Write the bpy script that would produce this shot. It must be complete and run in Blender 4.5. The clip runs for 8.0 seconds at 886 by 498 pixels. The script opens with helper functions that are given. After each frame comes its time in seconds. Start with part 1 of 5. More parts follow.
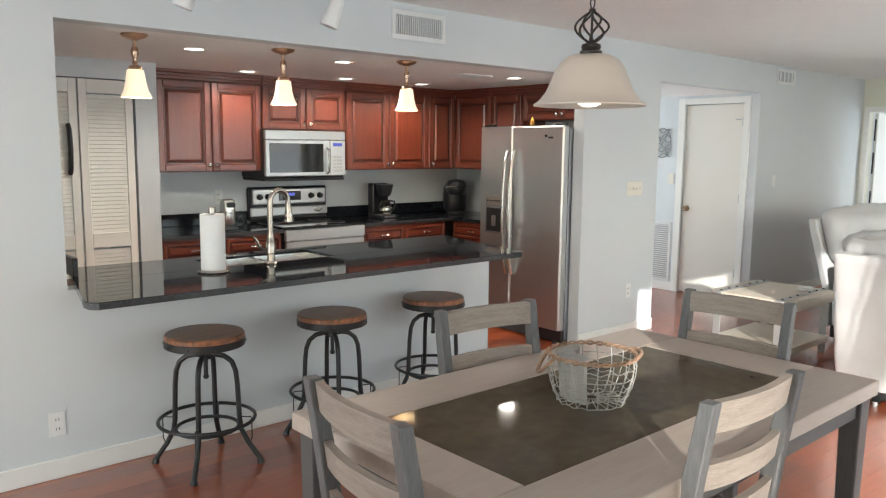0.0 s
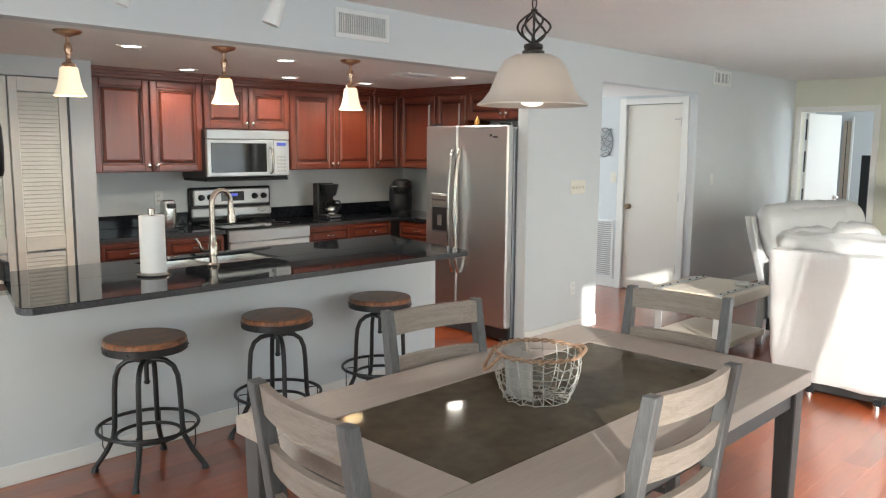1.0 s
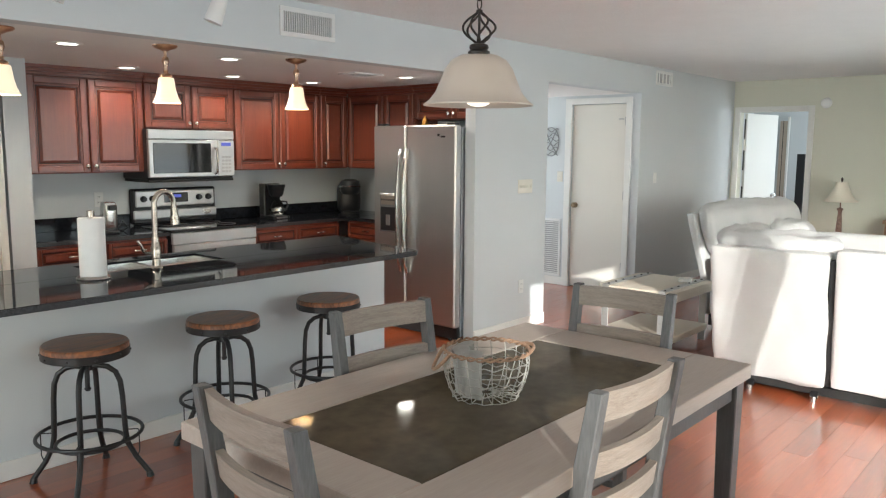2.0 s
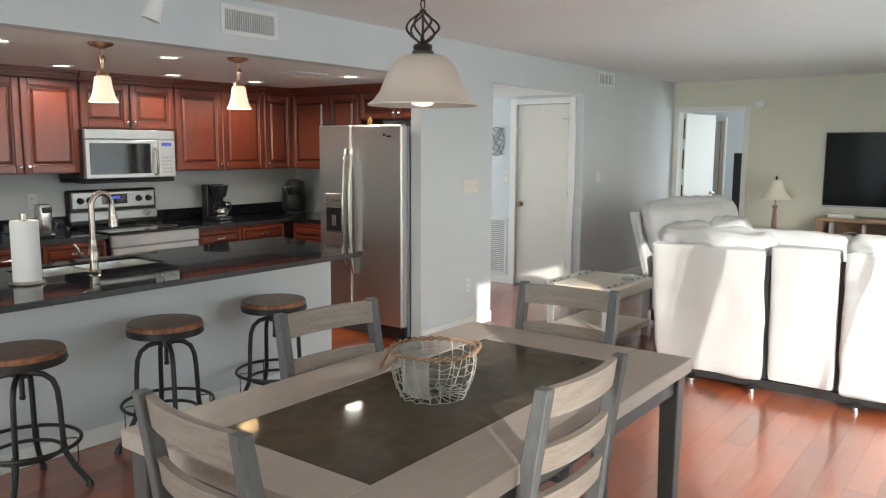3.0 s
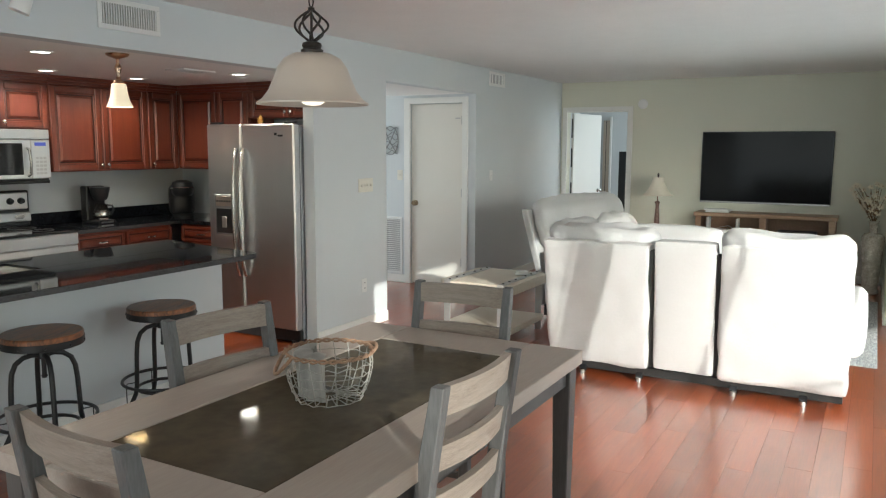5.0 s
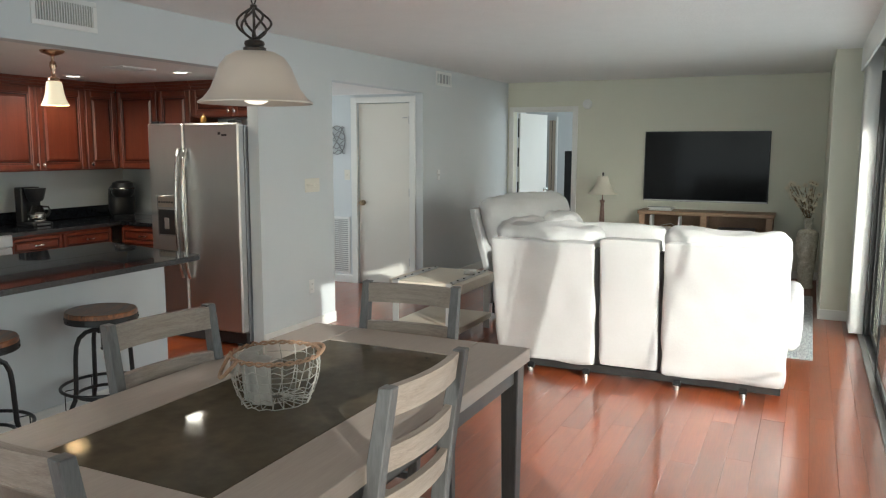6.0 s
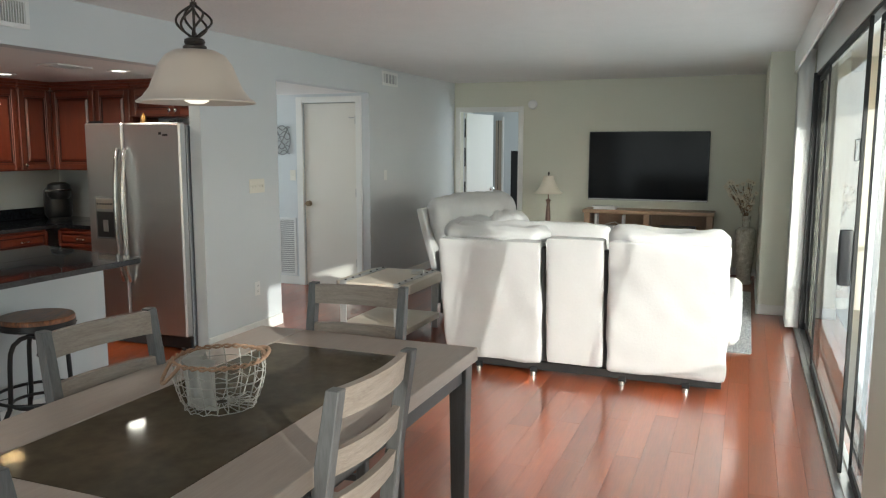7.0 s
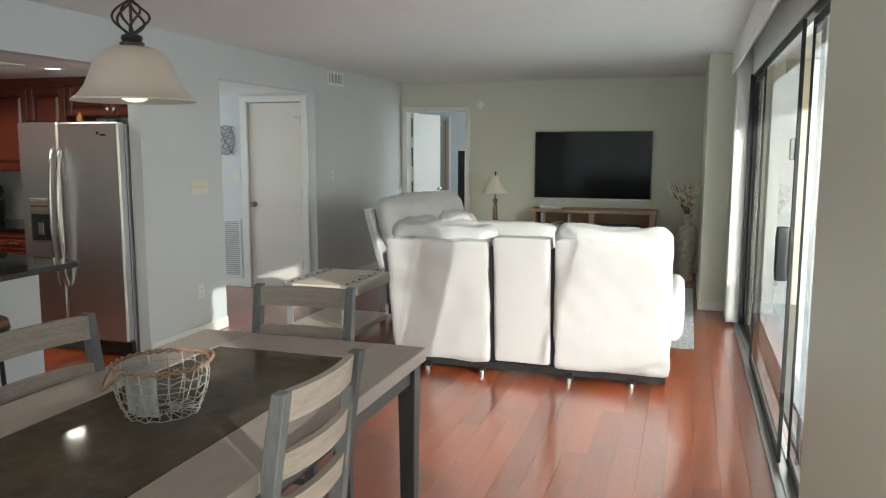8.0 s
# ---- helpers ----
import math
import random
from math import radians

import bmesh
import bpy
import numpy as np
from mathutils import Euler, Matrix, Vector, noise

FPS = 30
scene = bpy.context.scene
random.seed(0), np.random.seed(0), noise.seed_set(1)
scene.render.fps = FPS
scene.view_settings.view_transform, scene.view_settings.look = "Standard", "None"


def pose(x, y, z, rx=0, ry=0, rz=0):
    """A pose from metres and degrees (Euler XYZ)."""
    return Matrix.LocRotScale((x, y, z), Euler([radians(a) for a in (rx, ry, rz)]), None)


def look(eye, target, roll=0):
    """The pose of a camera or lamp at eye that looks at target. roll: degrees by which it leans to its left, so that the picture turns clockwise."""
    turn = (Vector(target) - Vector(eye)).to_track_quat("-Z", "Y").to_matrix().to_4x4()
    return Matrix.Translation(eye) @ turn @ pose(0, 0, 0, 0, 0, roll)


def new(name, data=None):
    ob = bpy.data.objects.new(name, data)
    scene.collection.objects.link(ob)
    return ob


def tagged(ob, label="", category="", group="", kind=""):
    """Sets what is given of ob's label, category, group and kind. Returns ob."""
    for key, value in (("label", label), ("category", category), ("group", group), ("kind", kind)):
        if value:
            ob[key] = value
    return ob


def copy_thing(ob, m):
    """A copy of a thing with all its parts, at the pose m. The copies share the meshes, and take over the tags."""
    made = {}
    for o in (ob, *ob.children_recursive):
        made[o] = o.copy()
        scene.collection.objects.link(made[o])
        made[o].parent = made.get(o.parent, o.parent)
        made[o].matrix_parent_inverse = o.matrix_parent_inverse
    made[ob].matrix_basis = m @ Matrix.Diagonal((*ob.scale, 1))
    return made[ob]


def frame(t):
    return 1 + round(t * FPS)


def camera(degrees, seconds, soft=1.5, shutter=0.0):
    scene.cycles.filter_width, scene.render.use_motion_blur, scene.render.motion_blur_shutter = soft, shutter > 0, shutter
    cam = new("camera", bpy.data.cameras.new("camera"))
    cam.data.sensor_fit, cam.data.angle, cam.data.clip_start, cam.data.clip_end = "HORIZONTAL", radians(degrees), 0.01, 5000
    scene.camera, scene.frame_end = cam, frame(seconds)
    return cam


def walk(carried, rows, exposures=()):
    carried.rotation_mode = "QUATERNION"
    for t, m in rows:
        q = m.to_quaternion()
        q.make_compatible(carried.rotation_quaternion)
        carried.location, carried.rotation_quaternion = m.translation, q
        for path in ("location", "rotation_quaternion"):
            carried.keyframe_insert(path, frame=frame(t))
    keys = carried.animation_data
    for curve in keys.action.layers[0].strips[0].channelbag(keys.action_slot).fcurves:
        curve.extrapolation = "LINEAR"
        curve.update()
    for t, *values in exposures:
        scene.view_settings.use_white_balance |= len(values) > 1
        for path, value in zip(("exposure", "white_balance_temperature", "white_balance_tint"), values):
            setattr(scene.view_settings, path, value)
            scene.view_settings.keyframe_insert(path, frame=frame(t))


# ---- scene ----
cam = camera(59.70, 8.0, soft=1.2)
PATH = [
    (0.0, pose(-0.0000, 0.0000, 1.5575, 82.499, -0.595, -41.309)),
    (0.5, pose(0.0037, 0.0014, 1.5563, 82.507, -0.581, -43.242)),
    (1.0, pose(0.0047, -0.0008, 1.5567, 82.503, -0.515, -45.298)),
    (1.5, pose(0.0071, -0.0019, 1.5574, 82.502, -0.462, -47.186)),
    (3.0, pose(0.0111, -0.0073, 1.5585, 82.507, -0.318, -53.043)),
    (3.5, pose(0.0149, -0.0070, 1.5576, 82.505, -0.263, -55.005)),
    (4.0, pose(0.0174, -0.0089, 1.5588, 82.491, -0.237, -56.955)),
    (4.5, pose(0.0158, -0.0112, 1.5599, 82.484, -0.216, -58.867)),
    (6.0, pose(0.0223, -0.0161, 1.5599, 82.453, -0.173, -64.612)),
    (6.5, pose(0.0245, -0.0185, 1.5596, 82.454, -0.153, -66.544)),
    (7.0, pose(0.0270, -0.0193, 1.5607, 82.460, -0.127, -68.496)),
    (7.5, pose(0.0317, -0.0187, 1.5599, 82.471, -0.108, -70.413)),
    (8.0, pose(0.0366, -0.0195, 1.5582, 82.479, -0.082, -72.372)),
]
walk(cam, PATH, [(0.0, 1.50, 6250, 6), (3.5, 1.15, 6200, 4), (4.5, 1.02, 6200, 3), (6.5, 0.84, 6200, 2), (8.0, 0.74, 6200, 2)])

# ---- light ----
SUN_AZ = 51.5    # way the sunlight travels, degrees from +x towards +y
SUN_EL = 14.2
world = bpy.data.worlds.new("world")
scene.world = world
world.use_nodes = True
wn = world.node_tree.nodes
sky = wn.new("ShaderNodeTexSky")
sky.sky_type = "NISHITA"
sky.sun_disc = False
sky.sun_elevation = radians(SUN_EL)
sky.sun_rotation = radians(270 - SUN_AZ)
world.node_tree.links.new(sky.outputs[0], wn["Background"].inputs[0])
wn["Background"].inputs[1].default_value = 0.08
sun = new("sun", bpy.data.lights.new("sun", "SUN"))
sun.data.energy, sun.data.angle, sun.data.color = 2.55, radians(0.5), (1.0, 0.96, 0.90)
sx, sy = math.cos(radians(SUN_AZ)), math.sin(radians(SUN_AZ))
sun.matrix_world = look((-9 * sx, -9 * sy, 3.0), (0, 0, 3.0 - 9 * math.tan(radians(SUN_EL))))

# daylight through the balcony openings; rear, hall and bedroom lamps are added, unseen fills
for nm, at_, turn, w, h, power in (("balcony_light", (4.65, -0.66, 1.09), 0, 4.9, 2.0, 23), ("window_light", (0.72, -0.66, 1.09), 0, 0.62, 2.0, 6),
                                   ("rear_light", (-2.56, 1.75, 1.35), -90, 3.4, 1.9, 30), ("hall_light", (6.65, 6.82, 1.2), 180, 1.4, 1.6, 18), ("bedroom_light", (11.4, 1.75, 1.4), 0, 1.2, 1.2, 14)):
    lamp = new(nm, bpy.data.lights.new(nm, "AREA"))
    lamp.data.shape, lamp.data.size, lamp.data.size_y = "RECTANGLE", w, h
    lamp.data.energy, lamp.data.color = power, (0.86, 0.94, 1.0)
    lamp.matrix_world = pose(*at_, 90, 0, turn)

# recessed lights of the kitchen
for cx, cy in ((1.94, 4.40), (2.93, 4.34), (4.54, 4.32), (2.80, 5.42), (3.66, 5.38), (4.43, 5.34)):
    lamp = new("can_spot", bpy.data.lights.new("can_spot", "SPOT"))
    lamp.data.energy, lamp.data.color, lamp.data.spot_size, lamp.data.spot_blend, lamp.data.shadow_soft_size = 12, (1.0, 0.90, 0.77), radians(160), 0.5, 0.06
    lamp.matrix_world = pose(cx, cy, 2.095)
for px, py in ((1.47, 4.05), (2.32, 4.05), (3.21, 4.02)):
    lamp = new("pendant_bulb", bpy.data.lights.new("pendant_bulb", "POINT"))
    lamp.data.energy, lamp.data.color, lamp.data.shadow_soft_size = 3.4, (1.0, 0.80, 0.55), 0.05
    lamp.location = (px, py, 1.87)


# ---- building blocks ----
def box(bm, x0, y0, z0, x1, y1, z1, bevel=0.0, seg=1):
    """A box between two corners, its edges rounded by bevel."""
    made = bmesh.ops.create_cube(bm, size=1.0)["verts"]
    for v in made:
        v.co = Vector((x0 + (v.co.x + 0.5) * (x1 - x0), y0 + (v.co.y + 0.5) * (y1 - y0), z0 + (v.co.z + 0.5) * (z1 - z0)))
    if bevel:
        edges = list({e for v in made for e in v.link_edges})
        bmesh.ops.bevel(bm, geom=edges, offset=bevel, segments=seg, profile=0.5, affect="EDGES")


def rod(bm, a, b, r0, r1=None, seg=12):
    """A round bar from a to b."""
    a, b = Vector(a), Vector(b)
    m = Matrix.Translation((a + b) / 2) @ (b - a).to_track_quat("Z", "Y").to_matrix().to_4x4()
    bmesh.ops.create_cone(bm, cap_ends=True, segments=seg, radius1=r0, radius2=r0 if r1 is None else r1, depth=(b - a).length, matrix=m)


def bar(bm, a, b, w, d, side=(0, 0, 1)):
    """A square bar from a to b, w wide along side and d deep."""
    a, b = Vector(a), Vector(b)
    z = (b - a).normalized()
    x = (Vector(side) - z * z.dot(Vector(side))).normalized()
    y = z.cross(x)
    vs = [bm.verts.new(p + x * sx_ * w / 2 + y * sy_ * d / 2) for p in (a, b) for sx_, sy_ in ((-1, -1), (1, -1), (1, 1), (-1, 1))]
    for f in ((3, 2, 1, 0), (4, 5, 6, 7), (0, 1, 5, 4), (1, 2, 6, 5), (2, 3, 7, 6), (3, 0, 4, 7)):
        bm.faces.new([vs[i] for i in f])


def tube(bm, pts, r, seg=8, closed=False):
    """A round tube along points."""
    pts = [Vector(p) for p in pts]
    n = len(pts)
    rings = []
    up = Vector((0.13, 0.21, 0.97))
    for i, p in enumerate(pts):
        a = pts[(i - 1) % n] if closed or i else p
        b = pts[(i + 1) % n] if closed or i < n - 1 else p
        t = (b - a).normalized()
        x = up - t * up.dot(t)
        x.normalize()
        up = x
        y = t.cross(x)
        rings.append([bm.verts.new(p + r * (x * math.cos(k * math.tau / seg) + y * math.sin(k * math.tau / seg))) for k in range(seg)])
    for i in range(n if closed else n - 1):
        a, b = rings[i], rings[(i + 1) % n]
        shift = 0
        if closed and i == n - 1:
            shift = min(range(seg), key=lambda s: (a[0].co - b[s].co).length)
        for k in range(seg):
            bm.faces.new((a[k], a[(k + 1) % seg], b[(k + 1 + shift) % seg], b[(k + shift) % seg]))
    if not closed:
        bm.faces.new(rings[0][::-1])
        bm.faces.new(rings[-1])


def lathe(bm, profile, at=(0, 0, 0), seg=32):
    """A turned form: (radius, height) pairs about the upright line through at."""
    c = Vector(at)
    rings = []
    for r, z in profile:
        if r < 1e-5:
            rings.append([bm.verts.new(c + Vector((0, 0, z)))])
        else:
            rings.append([bm.verts.new(c + Vector((r * math.cos(k * math.tau / seg), r * math.sin(k * math.tau / seg), z))) for k in range(seg)])
    for a, b in zip(rings, rings[1:]):
        for k in range(seg):
            q = [a[k % len(a)], a[(k + 1) % len(a)], b[(k + 1) % len(b)], b[k % len(b)]]
            q = list(dict.fromkeys(q))
            if len(q) > 2:
                bm.faces.new(q)


def ring(r, z, n=40, at=(0, 0)):
    return [(at[0] + r * math.cos(k * math.tau / n), at[1] + r * math.sin(k * math.tau / n), z) for k in range(n)]


def prism(bm, outline, z0, z1, bevel=0.0):
    """An upright prism over a flat outline."""
    lo = [bm.verts.new((x, y, z0)) for x, y in outline]
    hi = [bm.verts.new((x, y, z1)) for x, y in outline]
    n = len(outline)
    bm.faces.new(lo[::-1])
    top = bm.faces.new(hi)
    for i in range(n):
        bm.faces.new((lo[i], lo[(i + 1) % n], hi[(i + 1) % n], hi[i]))
    if bevel:
        bmesh.ops.bevel(bm, geom=list(top.edges), offset=bevel, segments=2, profile=0.5, affect="EDGES")


def cushion(bm, x0, y0, z0, x1, y1, z1, r, puff=0.0, n=10, wrinkle=0.0, seed=0):
    """A soft padded block with rounded edges and bulging faces."""
    grid = {}
    n += 1

    def vert(i, j, k):
        if (i, j, k) not in grid:
            grid[i, j, k] = bm.verts.new((2 * i / n - 1, 2 * j / n - 1, 2 * k / n - 1))
        return grid[i, j, k]

    for e in (0, n):
        for i in range(n):
            for j in range(n):
                for f in (((e, i, j), (e, i + 1, j), (e, i + 1, j + 1), (e, i, j + 1)), ((i, e, j), (i + 1, e, j), (i + 1, e, j + 1), (i, e, j + 1)), ((i, j, e), (i + 1, j, e), (i + 1, j + 1, e), (i, j + 1, e))):
                    bm.faces.new([vert(*q) for q in f])
    vs = list(grid.values())
    c = Vector(((x0 + x1) / 2, (y0 + y1) / 2, (z0 + z1) / 2))
    h = Vector((abs(x1 - x0) / 2, abs(y1 - y0) / 2, abs(z1 - z0) / 2))
    rr = min(r, h.x * 0.98, h.y * 0.98, h.z * 0.98)
    for v in vs:
        u = v.co.copy()
        p = Vector((u.x * h.x, u.y * h.y, u.z * h.z))
        q = Vector([max(-(h[i] - rr), min(h[i] - rr, p[i])) for i in range(3)])
        d = p - q
        if d.length > 1e-6:
            p = q + d.normalized() * rr
        w = wrinkle * noise.noise(Vector((p.x * 7, p.y * 7, p.z * 7)) + Vector((seed, seed, 0)))
        if (q.length + d.length) > 0:
            m = max(range(3), key=lambda i: abs(u[i]))
            ax = Vector((0, 0, 0))
            ax[m] = 1 if u[m] > 0 else -1
            lat = [1 - u[i] * u[i] for i in range(3) if i != m]
            p += ax * (puff * lat[0] * lat[1] + w)
        v.co = c + p


MESH_SMOOTH = 35


def make(name, bm, material, parent=None, smooth=True):
    me = bpy.data.meshes.new(name)
    bmesh.ops.recalc_face_normals(bm, faces=bm.faces)
    if smooth:
        for f in bm.faces:
            f.smooth = True
        for e in bm.edges:
            if len(e.link_faces) != 2 or e.calc_face_angle(0) > radians(MESH_SMOOTH):
                e.smooth = False
    bm.to_mesh(me)
    bm.free()
    me.materials.append(material)
    ob = new(name, me)
    if parent:
        ob.parent = parent
    return ob


def part(name, bm, material, parent, label="", smooth=True):
    return tagged(make(name, bm, material, parent, smooth), label)


def thing(name, m, label, category, group="", kind=""):
    """A thing's base: an Empty at its pose, which parents its parts."""
    ob = new(name)
    ob.empty_display_size = 0.05
    ob.matrix_world = m
    return tagged(ob, label, category, group, kind)


def structure(name, bm, material, label, category):
    return tagged(make(name, bm, material, None, False), label, category, "", "structure")


def solid(*boxes, bevel=0.0):
    bm = bmesh.new()
    for b in boxes:
        box(bm, *b, bevel=bevel)
    return bm


# ---- materials ----
def surface(name, base, other=None, rough=0.5, metal=0.0, scale=6.0, fine=60.0, bump=0.0, rough_var=0.08, stretch=(1, 1, 1), contrast=0.5, coat=0.0, spec=0.5, per_piece=0.0, coat_ior=1.5, coat_rough=0.10):
    """Colour that wanders between base and other at two scales, with uneven gloss and fine relief."""
    m = bpy.data.materials.new(name)
    m.use_nodes = True
    nt = m.node_tree
    nd, ln = nt.nodes, nt.links
    p = nd["Principled BSDF"]
    other = other or tuple(c * 0.85 for c in base)
    tc = nd.new("ShaderNodeTexCoord")
    mp = nd.new("ShaderNodeMapping")
    mp.inputs["Scale"].default_value = stretch
    ln.new(tc.outputs["Object"], mp.inputs["Vector"])
    n1 = nd.new("ShaderNodeTexNoise")
    n1.inputs["Scale"].default_value = scale
    n1.inputs["Detail"].default_value = 5
    n2 = nd.new("ShaderNodeTexNoise")
    n2.inputs["Scale"].default_value = fine
    n2.inputs["Detail"].default_value = 4
    if per_piece:
        oi = nd.new("ShaderNodeObjectInfo")
        ad = nd.new("ShaderNodeVectorMath")
        ad.operation = "ADD"
        sc = nd.new("ShaderNodeMath")
        sc.operation = "MULTIPLY"
        sc.inputs[1].default_value = 37.0
        ln.new(oi.outputs["Random"], sc.inputs[0])
        ln.new(mp.outputs[0], ad.inputs[0])
        ln.new(sc.outputs[0], ad.inputs[1])
        vec = ad.outputs[0]
    else:
        vec = mp.outputs[0]
    for n in (n1, n2):
        ln.new(vec, n.inputs["Vector"])
    mixf = nd.new("ShaderNodeMath")
    mixf.operation = "MULTIPLY_ADD"
    mixf.inputs[1].default_value = 0.45
    half = nd.new("ShaderNodeMath")
    half.operation = "MULTIPLY"
    half.inputs[1].default_value = 0.55
    ln.new(n1.outputs["Fac"], half.inputs[0])
    ln.new(n2.outputs["Fac"], mixf.inputs[0])
    ln.new(half.outputs[0], mixf.inputs[2])
    ramp = nd.new("ShaderNodeValToRGB")
    ramp.color_ramp.elements[0].position = 0.5 - 0.5 * (1 - contrast) - 0.02
    ramp.color_ramp.elements[1].position = 0.5 + 0.5 * (1 - contrast) + 0.02
    ramp.color_ramp.elements[0].color = (*other, 1)
    ramp.color_ramp.elements[1].color = (*base, 1)
    ln.new(mixf.outputs[0], ramp.inputs[0])
    col = ramp.outputs[0]
    if per_piece:
        hs = nd.new("ShaderNodeHueSaturation")
        mr = nd.new("ShaderNodeMapRange")
        mr.inputs["To Min"].default_value = 1 - per_piece
        mr.inputs["To Max"].default_value = 1 + per_piece
        ln.new(oi.outputs["Random"], mr.inputs["Value"])
        ln.new(mr.outputs[0], hs.inputs["Value"])
        ln.new(col, hs.inputs["Color"])
        col = hs.outputs[0]
    ln.new(col, p.inputs["Base Color"])
    p.inputs["Metallic"].default_value = metal
    rr = nd.new("ShaderNodeMapRange")
    rr.inputs["To Min"].default_value = max(0.02, rough - rough_var)
    rr.inputs["To Max"].default_value = min(1.0, rough + rough_var)
    ln.new(n1.outputs["Fac"], rr.inputs["Value"])
    ln.new(rr.outputs[0], p.inputs["Roughness"])
    p.inputs["Specular IOR Level"].default_value = spec
    if coat:
        p.inputs["Coat Weight"].default_value = coat
        p.inputs["Coat Roughness"].default_value = coat_rough
        p.inputs["Coat IOR"].default_value = coat_ior
    if bump:
        b = nd.new("ShaderNodeBump")
        b.inputs["Strength"].default_value = 1.0
        b.inputs["Distance"].default_value = bump
        ln.new(n2.outputs["Fac"], b.inputs["Height"])
        ln.new(b.outputs[0], p.inputs["Normal"])
    return m


def glow(name, colour, strength, base=None, rough=0.4):
    m = bpy.data.materials.new(name)
    m.use_nodes = True
    p = m.node_tree.nodes["Principled BSDF"]
    p.inputs["Base Color"].default_value = (*(base or colour), 1)
    p.inputs["Roughness"].default_value = rough
    p.inputs["Emission Color"].default_value = (*colour, 1)
    p.inputs["Emission Strength"].default_value = strength
    return m


def clear(name, tint=(1, 1, 1), rough=0.0, ior=1.45):
    m = bpy.data.materials.new(name)
    m.use_nodes = True
    p = m.node_tree.nodes["Principled BSDF"]
    p.inputs["Base Color"].default_value = (*tint, 1)
    p.inputs["Transmission Weight"].default_value = 1.0
    p.inputs["Roughness"].default_value = rough
    p.inputs["IOR"].default_value = ior
    return m


WALL = surface("pale_wall_paint", (0.60, 0.625, 0.63), (0.57, 0.595, 0.60), 0.55, scale=1.5, fine=160, bump=0.0006, contrast=0.3)
SAGE = surface("sage_wall_paint", (0.66, 0.650, 0.540), (0.63, 0.620, 0.512), 0.5, scale=1.5, fine=160, bump=0.0006, contrast=0.3)
CEIL = surface("knockdown_ceiling", (0.84, 0.83, 0.81), (0.77, 0.76, 0.74), 0.8, scale=5, fine=45, bump=0.004, contrast=0.4)
TRIM = surface("white_trim_paint", (0.78, 0.77, 0.73), (0.72, 0.71, 0.67), 0.35, scale=3, fine=90, bump=0.0003, contrast=0.3)
DOORP = surface("cream_door_paint", (0.74, 0.71, 0.64), (0.70, 0.67, 0.60), 0.4, scale=2, fine=90, bump=0.0003, contrast=0.3)
LOUVER = surface("cream_louver_paint", (0.78, 0.75, 0.69), (0.74, 0.71, 0.65), 0.45, scale=3, fine=80, contrast=0.3)
PLANK = surface("cherry_plank", (0.37, 0.076, 0.017), (0.16, 0.031, 0.008), 0.34, scale=3.0, fine=14, stretch=(0.6, 9, 9), rough_var=0.05, contrast=0.25, bump=0.00015, coat=1.0, coat_ior=1.75, coat_rough=0.19, per_piece=0.22)
SUBFLOOR = surface("dark_joint", (0.03, 0.012, 0.007), None, 0.7)
CHERRY = surface("cherry_cabinet_wood", (0.205, 0.042, 0.018), (0.12, 0.022, 0.010), 0.34, scale=3, fine=12, stretch=(9, 9, 0.7), contrast=0.35, bump=0.0003, coat=1.0, coat_rough=0.22)
GLAZE = surface("dark_glazed_groove", (0.045, 0.010, 0.006), None, 0.45)
GRANITE = surface("black_granite", (0.020, 0.022, 0.026), (0.006, 0.006, 0.008), 0.035, scale=40, fine=240, rough_var=0.01, contrast=0.7, spec=0.34)
GRANITE_EDGE = surface("speckled_granite_edge", (0.065, 0.067, 0.070), (0.012, 0.012, 0.014), 0.35, scale=90, fine=260, contrast=0.8, bump=0.0006)
STEEL = surface("brushed_steel", (0.60, 0.595, 0.59), (0.54, 0.535, 0.53), 0.36, 1.0, scale=4, fine=40, stretch=(14, 14, 0.6), rough_var=0.03, contrast=0.2)
STEEL.node_tree.nodes["Principled BSDF"].inputs["Anisotropic"].default_value = 0.5
STEEL_H = surface("satin_steel", (0.66, 0.65, 0.63), (0.58, 0.57, 0.55), 0.22, 1.0, scale=8, fine=90, rough_var=0.05)
CHROME = surface("brushed_nickel", (0.52, 0.47, 0.41), (0.42, 0.37, 0.32), 0.25, 1.0, scale=10, fine=90)
BRONZE = surface("copper_nickel", (0.62, 0.44, 0.32), (0.42, 0.28, 0.19), 0.28, 1.0, scale=12, fine=90)
BLACKGLASS = surface("black_glass", (0.008, 0.008, 0.009), None, 0.05, rough_var=0.02, spec=0.9)
BLACKPL = surface("black_plastic", (0.016, 0.016, 0.017), (0.010, 0.010, 0.011), 0.35, scale=20, fine=200)
BLACKMETAL = surface("black_painted_steel", (0.018, 0.018, 0.019), (0.03, 0.028, 0.026), 0.38, 0.3, scale=20, fine=120, bump=0.0002)
IRON = surface("bronzed_iron", (0.030, 0.026, 0.024), (0.055, 0.045, 0.038), 0.4, 0.6, scale=25, fine=140, bump=0.0003)
SEATWOOD = surface("stained_stool_wood", (0.36, 0.140, 0.058), (0.065, 0.040, 0.030), 0.34, scale=3.6, fine=13, stretch=(1.3, 11, 4), contrast=0.72, bump=0.0006)
TABLEWOOD = surface("grey_washed_wood", (0.42, 0.35, 0.295), (0.29, 0.235, 0.195), 0.42, scale=4, fine=18, stretch=(0.8, 9, 9), contrast=0.35, bump=0.0004)
